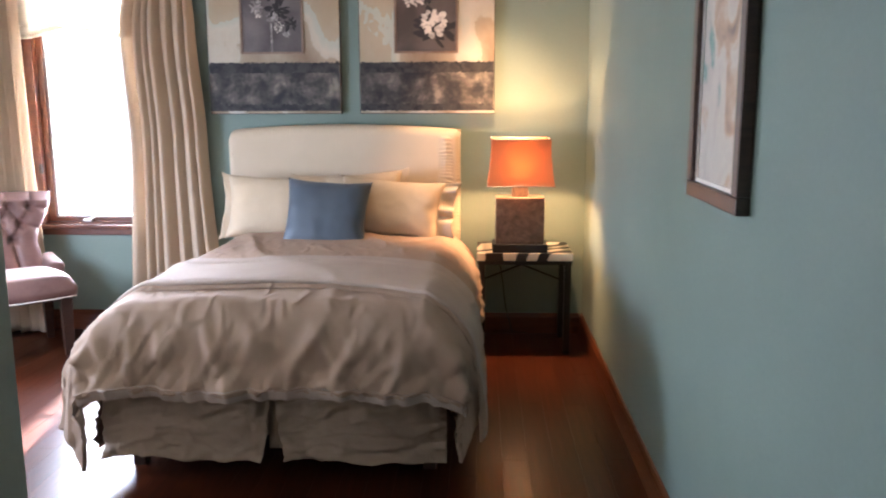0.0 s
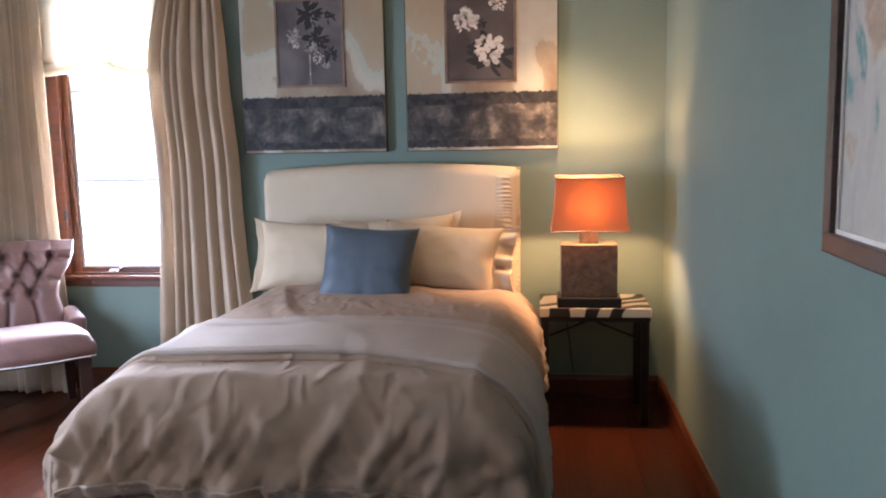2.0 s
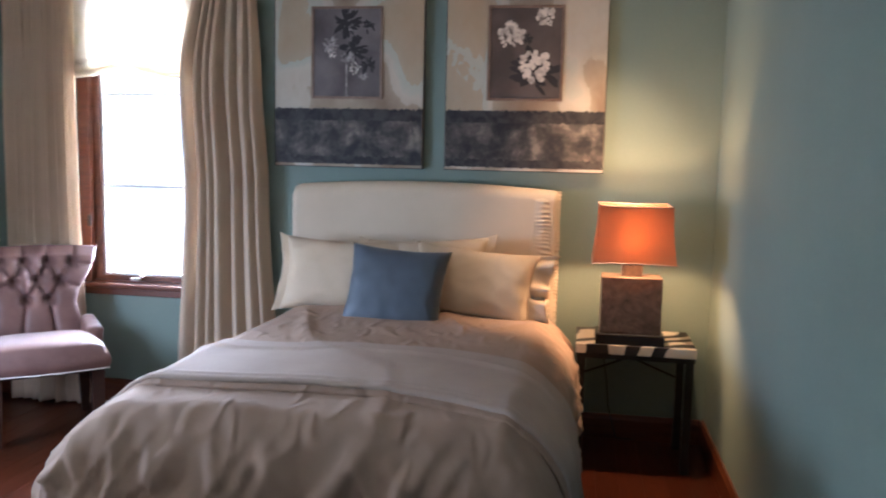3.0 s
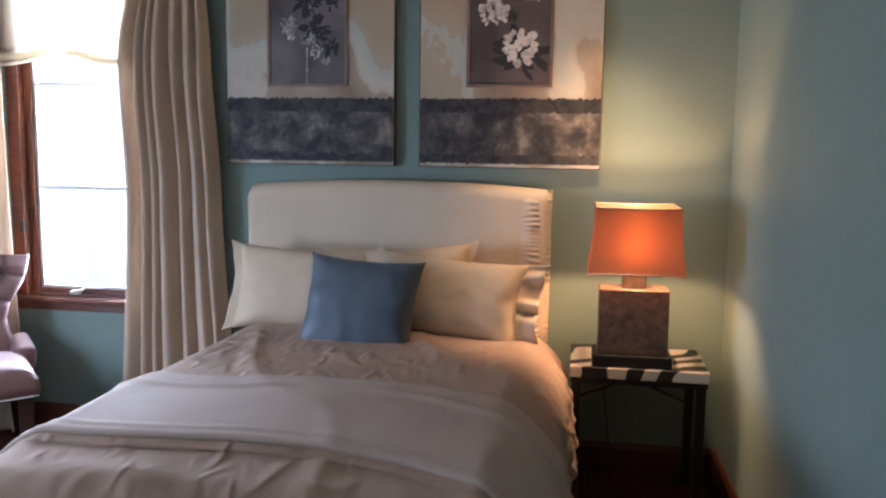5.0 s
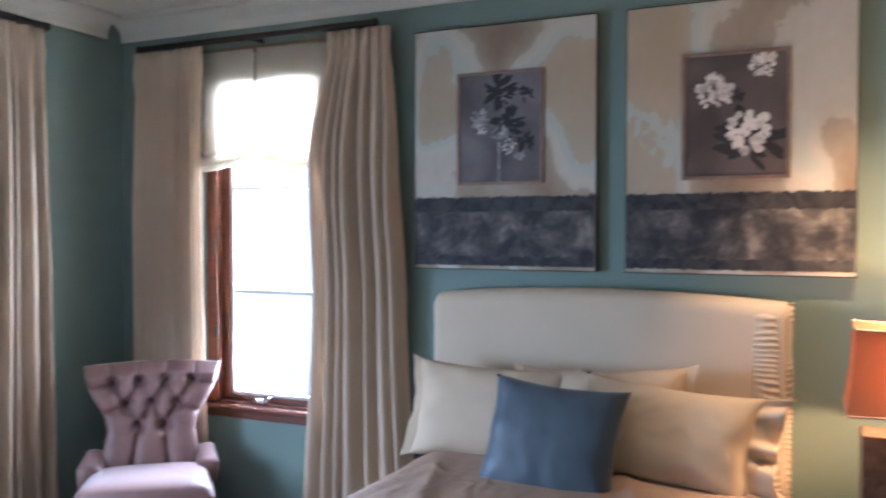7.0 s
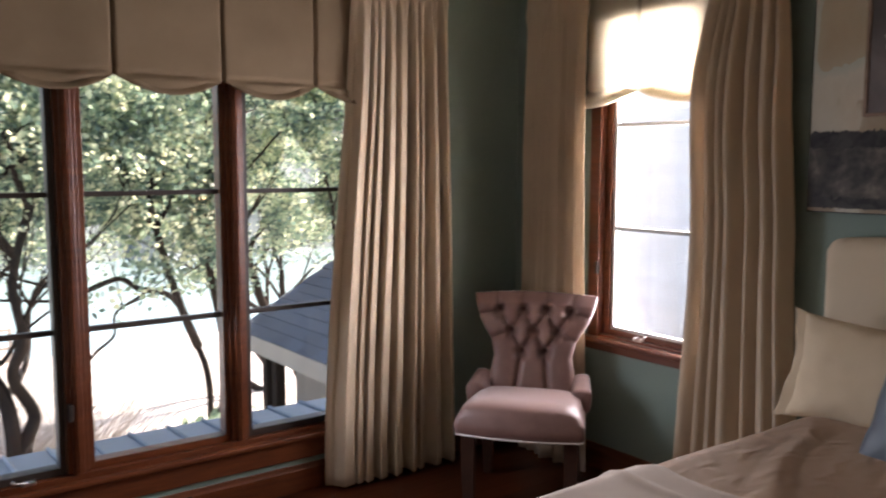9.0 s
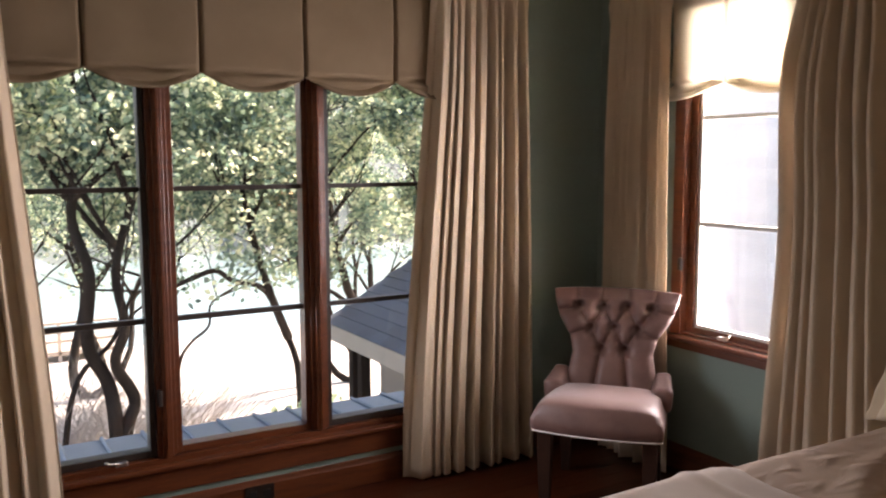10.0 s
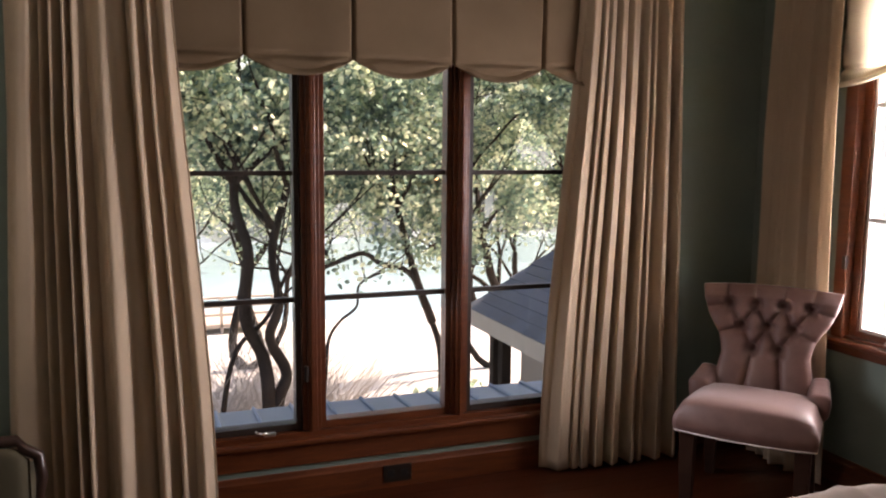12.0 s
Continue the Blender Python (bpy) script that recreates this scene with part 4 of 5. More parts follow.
backrest = part("backrest", back_mesh(), M_VELVET, chair, "winged button-tufted back", True)
for bx, bz in BUTTONS:
    v = (bz - 0.40) / 0.545
    p = back_at((bx / back_half(bz) + 1) / 2, v)
    bm = bmesh.new()
    bmesh.ops.create_uvsphere(bm, u_segments=10, v_segments=6, radius=0.012, matrix=Matrix.Translation(p + Vector((0, -0.001, 0))) @ Matrix.Diagonal((1, 0.5, 1, 1)))
    part("button", bm, M_VELVET, backrest, smooth=True)
for sx in (-1, 1):
    def arm_at(u, v, sx=sx):
        g = u * 2 * math.pi
        k = v
        cx = sx * (0.248 + 0.018 * k)
        y = 0.24 - 0.17 * k
        top = 0.54 - 0.05 * k
        cz = (0.36 + top) / 2
        rx, rz = 0.048 + 0.008 * k, (top - 0.36) / 2
        c, s = math.cos(g), math.sin(g)
        sc = 1.0 if v < 0.97 else 0.86
        return Vector((cx + sx * 0.014 * (1 + s) + rx * sc * abs(c) ** 0.6 * (1 if c > 0 else -1), y, cz + rz * sc * abs(s) ** 0.5 * (1 if s > 0 else -1)))
    bm = bm_grid(arm_at, 28, 16, wrap=True)
    bm.verts.ensure_lookup_table()
    n = 28
    for ring in (list(range(n)), list(range(16 * n, 17 * n))):
        bm.faces.new([bm.verts[i] for i in ring])
    part("arm", bm, M_VELVET, chair, "low sloping arm", True)
for sx in (-1, 1):
    part("leg", bm_tube([(sx * 0.258, -0.232, 0.31), (sx * 0.258, -0.232, 0.10), (sx * 0.256, -0.230, FZ)], [0.050, 0.044, 0.034], 4), M_DARKWOOD, chair)
    part("leg", bm_tube([(sx * 0.235, 0.19, 0.31), (sx * 0.24, 0.22, 0.12), (sx * 0.25, 0.28, FZ)], [0.046, 0.040, 0.030], 4), M_DARKWOOD, chair)

# ---- low chair by the far curtain ----
M_OLIVE = cloth("olive_upholstery", (0.075, 0.065, 0.042), (0.12, 0.105, 0.07), 0, 5.0, 300, 0.05)
low = thing("side_chair", (-2.95, 1.10, FZ), "low chair with an olive padded back in a dark wooden frame", "chair")
OUT = [(-0.30, 0.34), (-0.325, 0.50), (-0.315, 0.585), (-0.265, 0.615), (-0.245, 0.648), (0.245, 0.648), (0.265, 0.615), (0.315, 0.585), (0.325, 0.50), (0.30, 0.34)]


def padded(u, v):
    """The padded back: a cushion that thins towards its frame."""
    y = -0.285 + 0.57 * u
    top = 0.628 - 0.05 * max(0.0, (abs(y) - 0.235) / 0.05)
    z = 0.345 + (top - 0.345) * v
    puff = max(0.0, 1 - (2 * u - 1) ** 6) ** 0.5 * max(0.0, 1 - (2 * v - 1) ** 6) ** 0.5
    return Vector((0.012 + 0.028 * puff, y, z))


part("backrest", bm_join(bm_grid(padded, 28, 20), bm_box((-0.012, -0.285, 0.345), (0.011, 0.285, 0.575))), M_OLIVE, low, "olive padded back", True)
part("back_frame", bm_tube([(0.0, y, z) for y, z in OUT + OUT[:1]], 0.022, 8, False), M_DARKWOOD, low, "dark shaped wooden frame", True)
part("seat", bm_box((-0.50, -0.28, 0.30), (-0.02, 0.28, 0.40), 0.035, 4), M_OLIVE, low, "olive padded seat", True)
part("seat_frame", bm_box((-0.49, -0.275, 0.25), (-0.02, 0.275, 0.30), 0.008), M_DARKWOOD, low)
for sy in (-1, 1):
    part("leg", bm_tube([(0.0, sy * 0.29, 0.36), (0.0, sy * 0.28, 0.15), (0.03, sy * 0.285, 0.0)], [0.024, 0.022, 0.017], 8), M_DARKWOOD, low)
    part("leg", bm_tube([(-0.46, sy * 0.25, 0.26), (-0.46, sy * 0.25, 0.0)], [0.026, 0.017], 8), M_DARKWOOD, low)

# ---- paintings ----
def bm_disc(cx, cz, rx, rz, ang, y0, y1, n=10):
    bm = bmesh.new()
    ring = []
    for y in (y0, y1):
        r = []
        for i in range(n):
            g = 2 * math.pi * i / n
            px, pz = rx * math.cos(g), rz * math.sin(g)
            r.append(bm.verts.new((cx + px * math.cos(ang) - pz * math.sin(ang), y, cz + px * math.sin(ang) + pz * math.cos(ang))))
        ring.append(r)
    bm.faces.new(ring[1])
    for i in range(n):
        bm.faces.new((ring[0][i], ring[0][(i + 1) % n], ring[1][(i + 1) % n], ring[1][i]))
    return bm


def bloom(cx, cz, r, seed, y, count=30, slim=False):
    rnd = random.Random(seed)
    bits = []
    for k in range(count):
        g, q = rnd.uniform(0, 2 * math.pi), r * math.sqrt(rnd.uniform(0.02, 1.0)) * 0.82
        s = r * rnd.uniform(*((0.28, 0.42) if slim else (0.13, 0.22)))
        yy = y - 0.0004 * k / count * 3 - 0.0003
        bits.append(bm_disc(cx + q * math.cos(g), cz + q * math.sin(g), s, s * (rnd.uniform(0.25, 0.4) if slim else rnd.uniform(0.5, 0.8)), g + rnd.uniform(-0.6, 0.6), y, yy - 0.0012, 8))
    return bm_join(*bits)


def ragged_band(x0, x1, z0, z1, y, seed, depth=0.002):
    """A painted band with a ragged upper edge."""
    bm = bmesh.new()
    n = 170
    rows = [[], []]
    for i in range(n + 1):
        x = x0 + (x1 - x0) * i / n
        rag = 0.014 * noise.noise(Vector((x * 40, seed, 0))) + 0.014 * noise.noise(Vector((x * 110, seed, 3)))
        rows[0].append(bm.verts.new((x, y - depth, z0 - rag * 0.6)))
        rows[1].append(bm.verts.new((x, y - depth, z1 + rag)))
    for i in range(n):
        bm.faces.new((rows[0][i], rows[0][i + 1], rows[1][i + 1], rows[1][i]))
    ext = bmesh.ops.extrude_face_region(bm, geom=bm.faces[:])
    for v in ext["geom"]:
        if isinstance(v, bmesh.types.BMVert):
            v.co.y += depth
    return bm


def painting(x0, x1, z0, z1, ins, canvas, photo, label, seed, flowers):
    t = thing("painting", (0, YN - 0.045, 0), label, "painting", "pair of paintings above the bed")
    part("canvas", bm_box((x0, 0.0, z0), (x1, 0.045, z1), 0.003), canvas, t, "patchy cream and brown canvas")
    part("band", ragged_band(x0 + 0.002, x1 - 0.002, z0 + 0.018, z0 + 0.335, 0.0, seed), M_BAND, t, "dark floral damask band")
    part("band_edge", ragged_band(x0 + 0.002, x1 - 0.002, z0 + 0.27, z0 + 0.338, -0.002, seed + 2), M_BANDEDGE, t, "ragged black stripe")
    part("band_edge", ragged_band(x0 + 0.002, x1 - 0.002, z0 + 0.018, z0 + 0.062, -0.002, seed + 4), M_BANDEDGE, t, "ragged black stripe")
    # Dark strips on all four sides imitate the shade on the canvas edges.
    for lo, hi in (((x0 - 0.004, 0.002, z0 - 0.004), (x0, 0.045, z1 + 0.004)), ((x1, 0.002, z0 - 0.004), (x1 + 0.004, 0.045, z1 + 0.004)), ((x0, 0.002, z0 - 0.004), (x1, 0.045, z0)), ((x0, 0.002, z1), (x1, 0.045, z1 + 0.004))):
        part("shaded_canvas_edge", bm_box(lo, hi), M_BANDEDGE, t, "side of the canvas, darkened as if in shade")
    a, b, c, d = ins
    w = 0.015
    part("inner_frame", bm_join(bm_box((a - w, -0.010, c - w), (b + w, 0.0, c), 0.002), bm_box((a - w, -0.010, d), (b + w, 0.0, d + w), 0.002),
         bm_box((a - w, -0.010, c), (a, 0.0, d), 0.002), bm_box((b, -0.010, c), (b + w, 0.0, d), 0.002)), M_COPPER, t, "thin copper inner frame")
    ph = part("photo", bm_box((a, -0.003, c), (b, 0.0, d)), photo, t, "faded flower photograph")
    cx, cz = (a + b) / 2, (c + d) / 2
    for kind, dx, dz, r, sd in flowers:
        mat = {"w": M_PETAL, "g": M_PETALDIM, "d": M_LEAFDARK}[kind]
        part("flower", bloom(cx + dx, cz + dz, r, sd, -0.003 if kind != "w" else -0.0045, (30 if kind == "d" else 55) if r > 0.05 else 22, kind != "w"), mat, ph)
    return t


p1 = painting(-1.615, -0.72, 1.475, 2.615, (-1.375, -0.975, 1.885, 2.385), M_CANVAS_A, M_PHOTO_A, "patchy cream canvas with a grey lily photograph", 1,
              [("d", 0.0, 0.17, 0.085, 1), ("d", 0.04, 0.02, 0.08, 2), ("d", 0.12, -0.07, 0.05, 3), ("d", 0.13, 0.15, 0.04, 4), ("g", -0.10, 0.045, 0.05, 5), ("w", -0.085, 0.0, 0.035, 6), ("g", 0.02, -0.03, 0.05, 7), ("w", 0.05, -0.09, 0.04, 8), ("g", 0.03, 0.14, 0.03, 9), ("g", 0.10, -0.13, 0.03, 10)])
part("stem", bm_box((-1.182, -0.006, 1.885), (-1.172, -0.003, 2.07)), M_PETALDIM, p1)
painting(-0.585, 0.318, 1.475, 2.615, (-0.335, 0.062, 1.885, 2.385), M_CANVAS_B, M_PHOTO_B, "patchy cream canvas with a white peony photograph", 6,
         [("d", 0.05, -0.12, 0.14, 11), ("w", -0.08, 0.10, 0.085, 12), ("w", 0.06, -0.07, 0.105, 13), ("w", 0.11, 0.20, 0.065, 14), ("d", 0.01, 0.08, 0.03, 15)])

rp = thing("picture", (XE, 1.965, 0), "abstract pastel picture in a wide walnut frame", "picture")
y0, y1, z0, z1, w = -0.25, 0.29, 1.25, 2.18, 0.05
part("frame", bm_join(bm_box((-0.04, y0, z0), (0, y1, z0 + w), 0.004), bm_box((-0.04, y0, z1 - w), (0, y1, z1), 0.004), bm_box((-0.04, y0, z0 + w), (0, y0 + w, z1 - w), 0.004), bm_box((-0.04, y1 - w, z0 + w), (0, y1, z1 - w), 0.004)), M_BROWNFRAME, rp, "dark walnut frame")
part("artwork", bm_box((-0.018, y0 + w, z0 + w), (-0.005, y1 - w, z1 - w)), M_ABSTRACT, rp, "soft abstract in cream, rust and teal")
part("slip", bm_join(bm_box((-0.024, y0 + w, z0 + w), (-0.018, y1 - w, z0 + w + 0.012)), bm_box((-0.024, y0 + w, z0 + w + 0.012), (-0.018, y0 + w + 0.012, z1 - w)), bm_box((-0.024, y1 - w - 0.012, z0 + w + 0.012), (-0.018, y1 - w, z1 - w))), M_PIPING, rp, "pale inner slip")

# ---- outdoors ----
M_GROUND = surface("dry_grass", (0.37, 0.345, 0.30), (0.57, 0.54, 0.49), 0.35, 0.95, grain=6, bump=0.3)
M_BARK = surface("bark", (0.012, 0.0095, 0.008), (0.038, 0.031, 0.026), 5, 0.9, stretch=(1, 1, 0.3), grain=40, bump=0.4, spec=0.08)
M_SHINGLE = surface("slate_shingle", (0.045, 0.055, 0.065), (0.085, 0.10, 0.115), 5, 0.7, grain=70, bump=0.2, random_tint=0.2)
M_METALROOF = surface("grey_roof", (0.13, 0.17, 0.20), (0.18, 0.225, 0.26), 3, 0.45, 0.2, grain=60, bump=0.05)
M_STUCCO = surface("grey_stucco", (0.14, 0.13, 0.11), (0.19, 0.175, 0.15), 4, 0.85, grain=60, bump=0.1)
M_FASCIA = surface("cream_fascia", (0.24, 0.22, 0.185), (0.31, 0.29, 0.24), 4, 0.7, grain=60, bump=0.06)
M_WHITE = surface("white_siding", (0.74, 0.74, 0.72), (0.84, 0.84, 0.82), 3, 0.6, grain=40, bump=0.06, random_tint=0.05)
M_WATER = surface("lake_water", (0.16, 0.26, 0.25), (0.24, 0.36, 0.34), 0.3, 0.12, grain=3, bump=0.2)
# Pale blue-green base colour carries the haze over the far bank.
M_HAZE_TREE = surface("hazed_far_foliage", (0.055, 0.08, 0.076), (0.12, 0.155, 0.14), 0.4, 0.9, grain=3, bump=0.3)
M_TWIG = surface("dry_twig", (0.24, 0.21, 0.19), (0.46, 0.42, 0.37), 3, 0.9, grain=30, bump=0.1)
M_RAIL = surface("weathered_rail", (0.36, 0.29, 0.22), (0.55, 0.47, 0.38), 3, 0.8, grain=30, bump=0.1)


def leaf_material():
    m, nt, b = nodes_of("oak_leaf_sun_shade")
    g = nt.nodes.new("ShaderNodeNewGeometry")
    # Base colour itself runs from shaded dark green to sunlit pale yellow.
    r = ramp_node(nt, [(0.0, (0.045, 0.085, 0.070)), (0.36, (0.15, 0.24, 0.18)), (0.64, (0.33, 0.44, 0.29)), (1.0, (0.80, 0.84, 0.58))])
    # Noise picks which clumps take the sunlit tones, on top of random leaf tone.
    lit_clump = noise_node(nt, 1.6, 2.0)
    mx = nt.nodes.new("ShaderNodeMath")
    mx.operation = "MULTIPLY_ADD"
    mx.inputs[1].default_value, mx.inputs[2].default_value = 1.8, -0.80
    nt.links.new(lit_clump.outputs[0], mx.inputs[0])
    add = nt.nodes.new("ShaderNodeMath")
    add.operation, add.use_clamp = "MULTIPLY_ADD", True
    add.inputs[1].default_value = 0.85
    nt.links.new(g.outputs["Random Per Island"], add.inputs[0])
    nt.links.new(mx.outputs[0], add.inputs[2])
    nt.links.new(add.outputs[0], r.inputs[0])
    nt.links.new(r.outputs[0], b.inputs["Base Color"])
    b.inputs["Roughness"].default_value = 0.4
    t = nt.nodes.new("ShaderNodeBsdfTranslucent")
    nt.links.new(r.outputs[0], t.inputs[0])
    mx = nt.nodes.new("ShaderNodeMixShader")
    mx.inputs[0].default_value = 0.52
    nt.links.new(b.outputs[0], mx.inputs[1])
    nt.links.new(t.outputs[0], mx.inputs[2])
    nt.links.new(mx.outputs[0], nt.nodes["Material Output"].inputs["Surface"])
    return m


M_LEAF = leaf_material()


def ground_z(x, y):
    d = max(0.0, -x - 6)
    z = -3.0 - 0.085 * d
    return max(z, -5.4) + 0.12 * wob(x * 0.3, y * 0.3, 1)


def ground_at(u, v):
    x = -36 + 46 * u if u > 0 else -36.0
    y = -60 + 140 * v
    return Vector((x, y, ground_z(x, y)))


structure("ground", bm_grid(ground_at, 60, 90), M_GROUND, "pale dry grassy ground sloping to the lake", "ground", True)
structure("water", bm_box((-95, -160, -5.9), (-30, 260, -5.15)), M_WATER, "pale green lake water", "water")


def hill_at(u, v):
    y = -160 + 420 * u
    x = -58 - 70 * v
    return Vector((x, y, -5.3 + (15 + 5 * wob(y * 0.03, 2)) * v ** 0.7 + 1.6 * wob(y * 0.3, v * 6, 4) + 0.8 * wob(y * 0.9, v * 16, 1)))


tagged(mesh_object("far_woods", bm_grid(hill_at, 260, 26), M_HAZE_TREE, True), "far wooded bank across the lake", "woods", kind="stuff")


def leaf_cloud(name, blobs, count, size, seed, parent):
    """Small leaves scattered in clumps, thinned by gaps; one mesh."""
    rnd = np.random.RandomState(seed)
    verts, faces = [], []
    total = sum(b[3] ** 2 for b in blobs)
    k = 0
    for cx, cy, cz, r in blobs:
        n = int(count * r * r / total)
        d = rnd.normal(size=(n, 3))
        d /= np.linalg.norm(d, axis=1)[:, None]
        rad = r * rnd.uniform(0.15, 1.0, n) ** 0.5
        c = d * rad[:, None] * np.array([1, 1, 0.7]) + np.array([cx, cy, cz])
        keep = np.array([noise.noise(Vector(p) * 1.15) > 0.07 for p in c])
        for p in c[keep]:
            a, b2 = rnd.normal(size=3), rnd.normal(size=3)
            a /= np.linalg.norm(a)
            b2 -= a * a.dot(b2)
            b2 /= np.linalg.norm(b2)
            s = size * rnd.uniform(0.6, 1.4)
            verts += [tuple(p - a * s), tuple(p + b2 * s * 0.68), tuple(p + a * s), tuple(p - b2 * s * 0.68)]
            faces.append((k, k + 1, k + 2, k + 3))
            k += 4
    me = bpy.data.meshes.new(name)
    me.from_pydata(verts, [], faces)
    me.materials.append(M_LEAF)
    ob = new(name, me)
    ob.parent = parent
    return ob


def limb(rnd, start, heading, length, radius, depth, tubes, tips, bend=0.35):
    pts, rad = [Vector(start)], [radius]
    d = Vector(heading).normalized()
    n = 7
    for i in range(n):
        d = (d + Vector((rnd.uniform(-1, 1), rnd.uniform(-1, 1), rnd.uniform(-0.7, 0.9))) * bend * 0.5).normalized()
        pts.append(pts[-1] + d * length / n)
        rad.append(radius * (1 - 0.6 * (i + 1) / n))
    tubes.append(bm_tube(pts, rad, 7 if radius > 0.04 else 5))
    if depth == 0:
        tips += [pts[-1], pts[4]]
        return
    for i in (3, 5, 7):
        if rnd.random() < 0.9:
            out = (d + Vector((rnd.uniform(-1, 1), rnd.uniform(-1, 1), rnd.uniform(-0.25, 0.8)))).normalized()
            limb(rnd, pts[i], out, length * rnd.uniform(0.55, 0.8), rad[i] * 0.7, depth - 1, tubes, tips, bend)
    tips.append(pts[-1])


def smooth_path(points, n=6):
    """Catmull-Rom through a few points."""
    p = [Vector(q) for q in points]
    p = [p[0] * 2 - p[1]] + p + [p[-1] * 2 - p[-2]]
    out = []
    for i in range(1, len(p) - 2):
        for k in range(n):
            t = k / n
            out.append(0.5 * (2 * p[i] + (p[i + 1] - p[i - 1]) * t + (2 * p[i - 1] - 5 * p[i] + 4 * p[i + 1] - p[i + 2]) * t * t + (3 * p[i] - p[i - 1] - 3 * p[i + 1] + p[i + 2]) * t ** 3))
    return out + [p[-2]]


def oak(name, x, y, stems, seed, label, leaves, spread=0.75, lowest=0.2, curves=()):
    """A many-stemmed live oak. stems: rows (lean x, lean y, height of the fork, radius)."""
    z = ground_z(x, y) - 0.1
    t = thing(name, (0, 0, 0), label, "tree")
    rnd = random.Random(seed)
    trunk, limbs, tips = [], [], []
    for lx, ly, hf, r in stems:
        pts = [Vector((x, y, z))]
        rad = [r * 1.15]
        for i in range(1, 9):
            k = i / 8
            pts.append(Vector((x + lx * k + 0.26 * math.sin(k * 6 + seed + lx * 3), y + ly * k + 0.32 * math.sin(k * 5 + seed * 2 + ly * 4), z + hf * k)))
            rad.append(r * (1 - 0.4 * k))
        trunk.append(bm_tube(pts, rad, 9))
        d = (pts[-1] - pts[-2])
        for j in range(4):
            out = d.normalized() * 0.8 + Vector((rnd.uniform(-1, 1), rnd.uniform(-1, 1), rnd.uniform(0.0, 0.8)))
            limb(rnd, pts[-1 if j < 2 else -3], out, rnd.uniform(1.6, 2.4), r * 0.4, 2, limbs, tips)
    for r, pts in curves:
        path = smooth_path([(x + 0.12 * math.sin(i * 2.1), py, pz) for i, (py, pz) in enumerate(pts)])
        trunk.append(bm_tube(path, [r * (1 - 0.5 * i / len(path)) for i in range(len(path))], 8))
        d = path[-1] - path[-3]
        for j in range(4):
            out = d.normalized() * 0.8 + Vector((rnd.uniform(-1, 1), rnd.uniform(-1, 1), rnd.uniform(0.0, 0.8)))
            limb(rnd, path[-1 if j < 2 else -5], out, rnd.uniform(1.2, 2.1), r * 0.45, 3, limbs, tips)
    part("trunk", bm_join(*trunk), M_BARK, t, smooth=True)
    part("limbs", bm_join(*limbs), M_BARK, t, smooth=True)
    blobs = [(p.x, p.y, p.z, spread * rnd.uniform(0.6, 1.25)) for p in tips if p.z > lowest]
    leaf_cloud("crown", blobs, int(leaves * 1.3), 0.046, seed, t)
    return t


oak("oak_tree", -11.0, 3.5, [], 3, "twisted live oak with two dark stems", 60000, lowest=-0.1,
    curves=[(0.11, [(3.5, -3.7), (3.45, -2.0), (3.4, -1.3), (3.15, -0.7), (3.2, 0.2), (3.05, 0.9), (3.1, 1.6)]), (0.10, [(3.5, -3.7), (3.55, -2.0), (3.72, -1.55), (3.48, -1.0), (3.6, -0.5), (3.55, 0.2), (3.75, 1.1)]), (0.045, [(2.7, -3.6), (2.83, -1.9), (3.05, -1.15), (3.45, -0.7), (3.7, -0.1)])])
oak("oak_tree", -12.2, 6.3, [(-0.3, 0.5, 4.3, 0.09)], 8, "live oak with slender arching limbs", 60000, lowest=-0.15,
    curves=[(0.06, [(6.4, -3.8), (6.42, -1.8), (6.2, -0.95), (6.0, -0.5), (5.75, -0.28), (5.45, -0.22), (5.15, -0.03), (4.75, -0.12), (4.4, -0.3)]), (0.08, [(6.3, -1.2), (6.0, -0.5), (5.8, 0.4), (5.6, 1.2)]), (0.032, [(4.4, -3.6), (4.5, -1.9), (4.6, -1.4), (4.75, -1.1), (5.0, -0.85), (5.1, -0.55), (5.45, -0.3)])])
oak("oak_tree", -13.0, 8.6, [(0.0, -0.8, 3.6, 0.12), (0.2, 0.5, 4.0, 0.11)], 14, "live oak beside the shingled roof", 60000, lowest=-0.8)
oak("oak_tree", -16.5, 0.6, [(0.0, 0.6, 3.3, 0.13), (0.3, -0.4, 3.0, 0.11), (0.1, 1.4, 2.9, 0.09)], 21, "leafy live oak further down the slope", 30000, 0.95, -0.7)
oak("oak_tree", -19.0, 10.5, [(0.0, -0.6, 3.6, 0.13), (0.4, 0.6, 3.2, 0.11), (0.2, -1.6, 3.0, 0.09)], 27, "leafy live oak near the shore", 30000, 1.0, -1.0)
oak("oak_tree", -22.0, 4.5, [(0.0, -0.4, 3.9, 0.13), (0.4, 0.5, 3.5, 0.11), (0.2, 1.8, 3.3, 0.09)], 31, "tall live oak near the shore", 30000, 1.1, -1.3)

# porch roof directly under the wide window, in seamed sheets
porch = thing("porch_roof", (0, 0, 0), "grey seamed porch roof under the wide window", "roof")
PX0, PX1 = XW - 0.22, -4.86
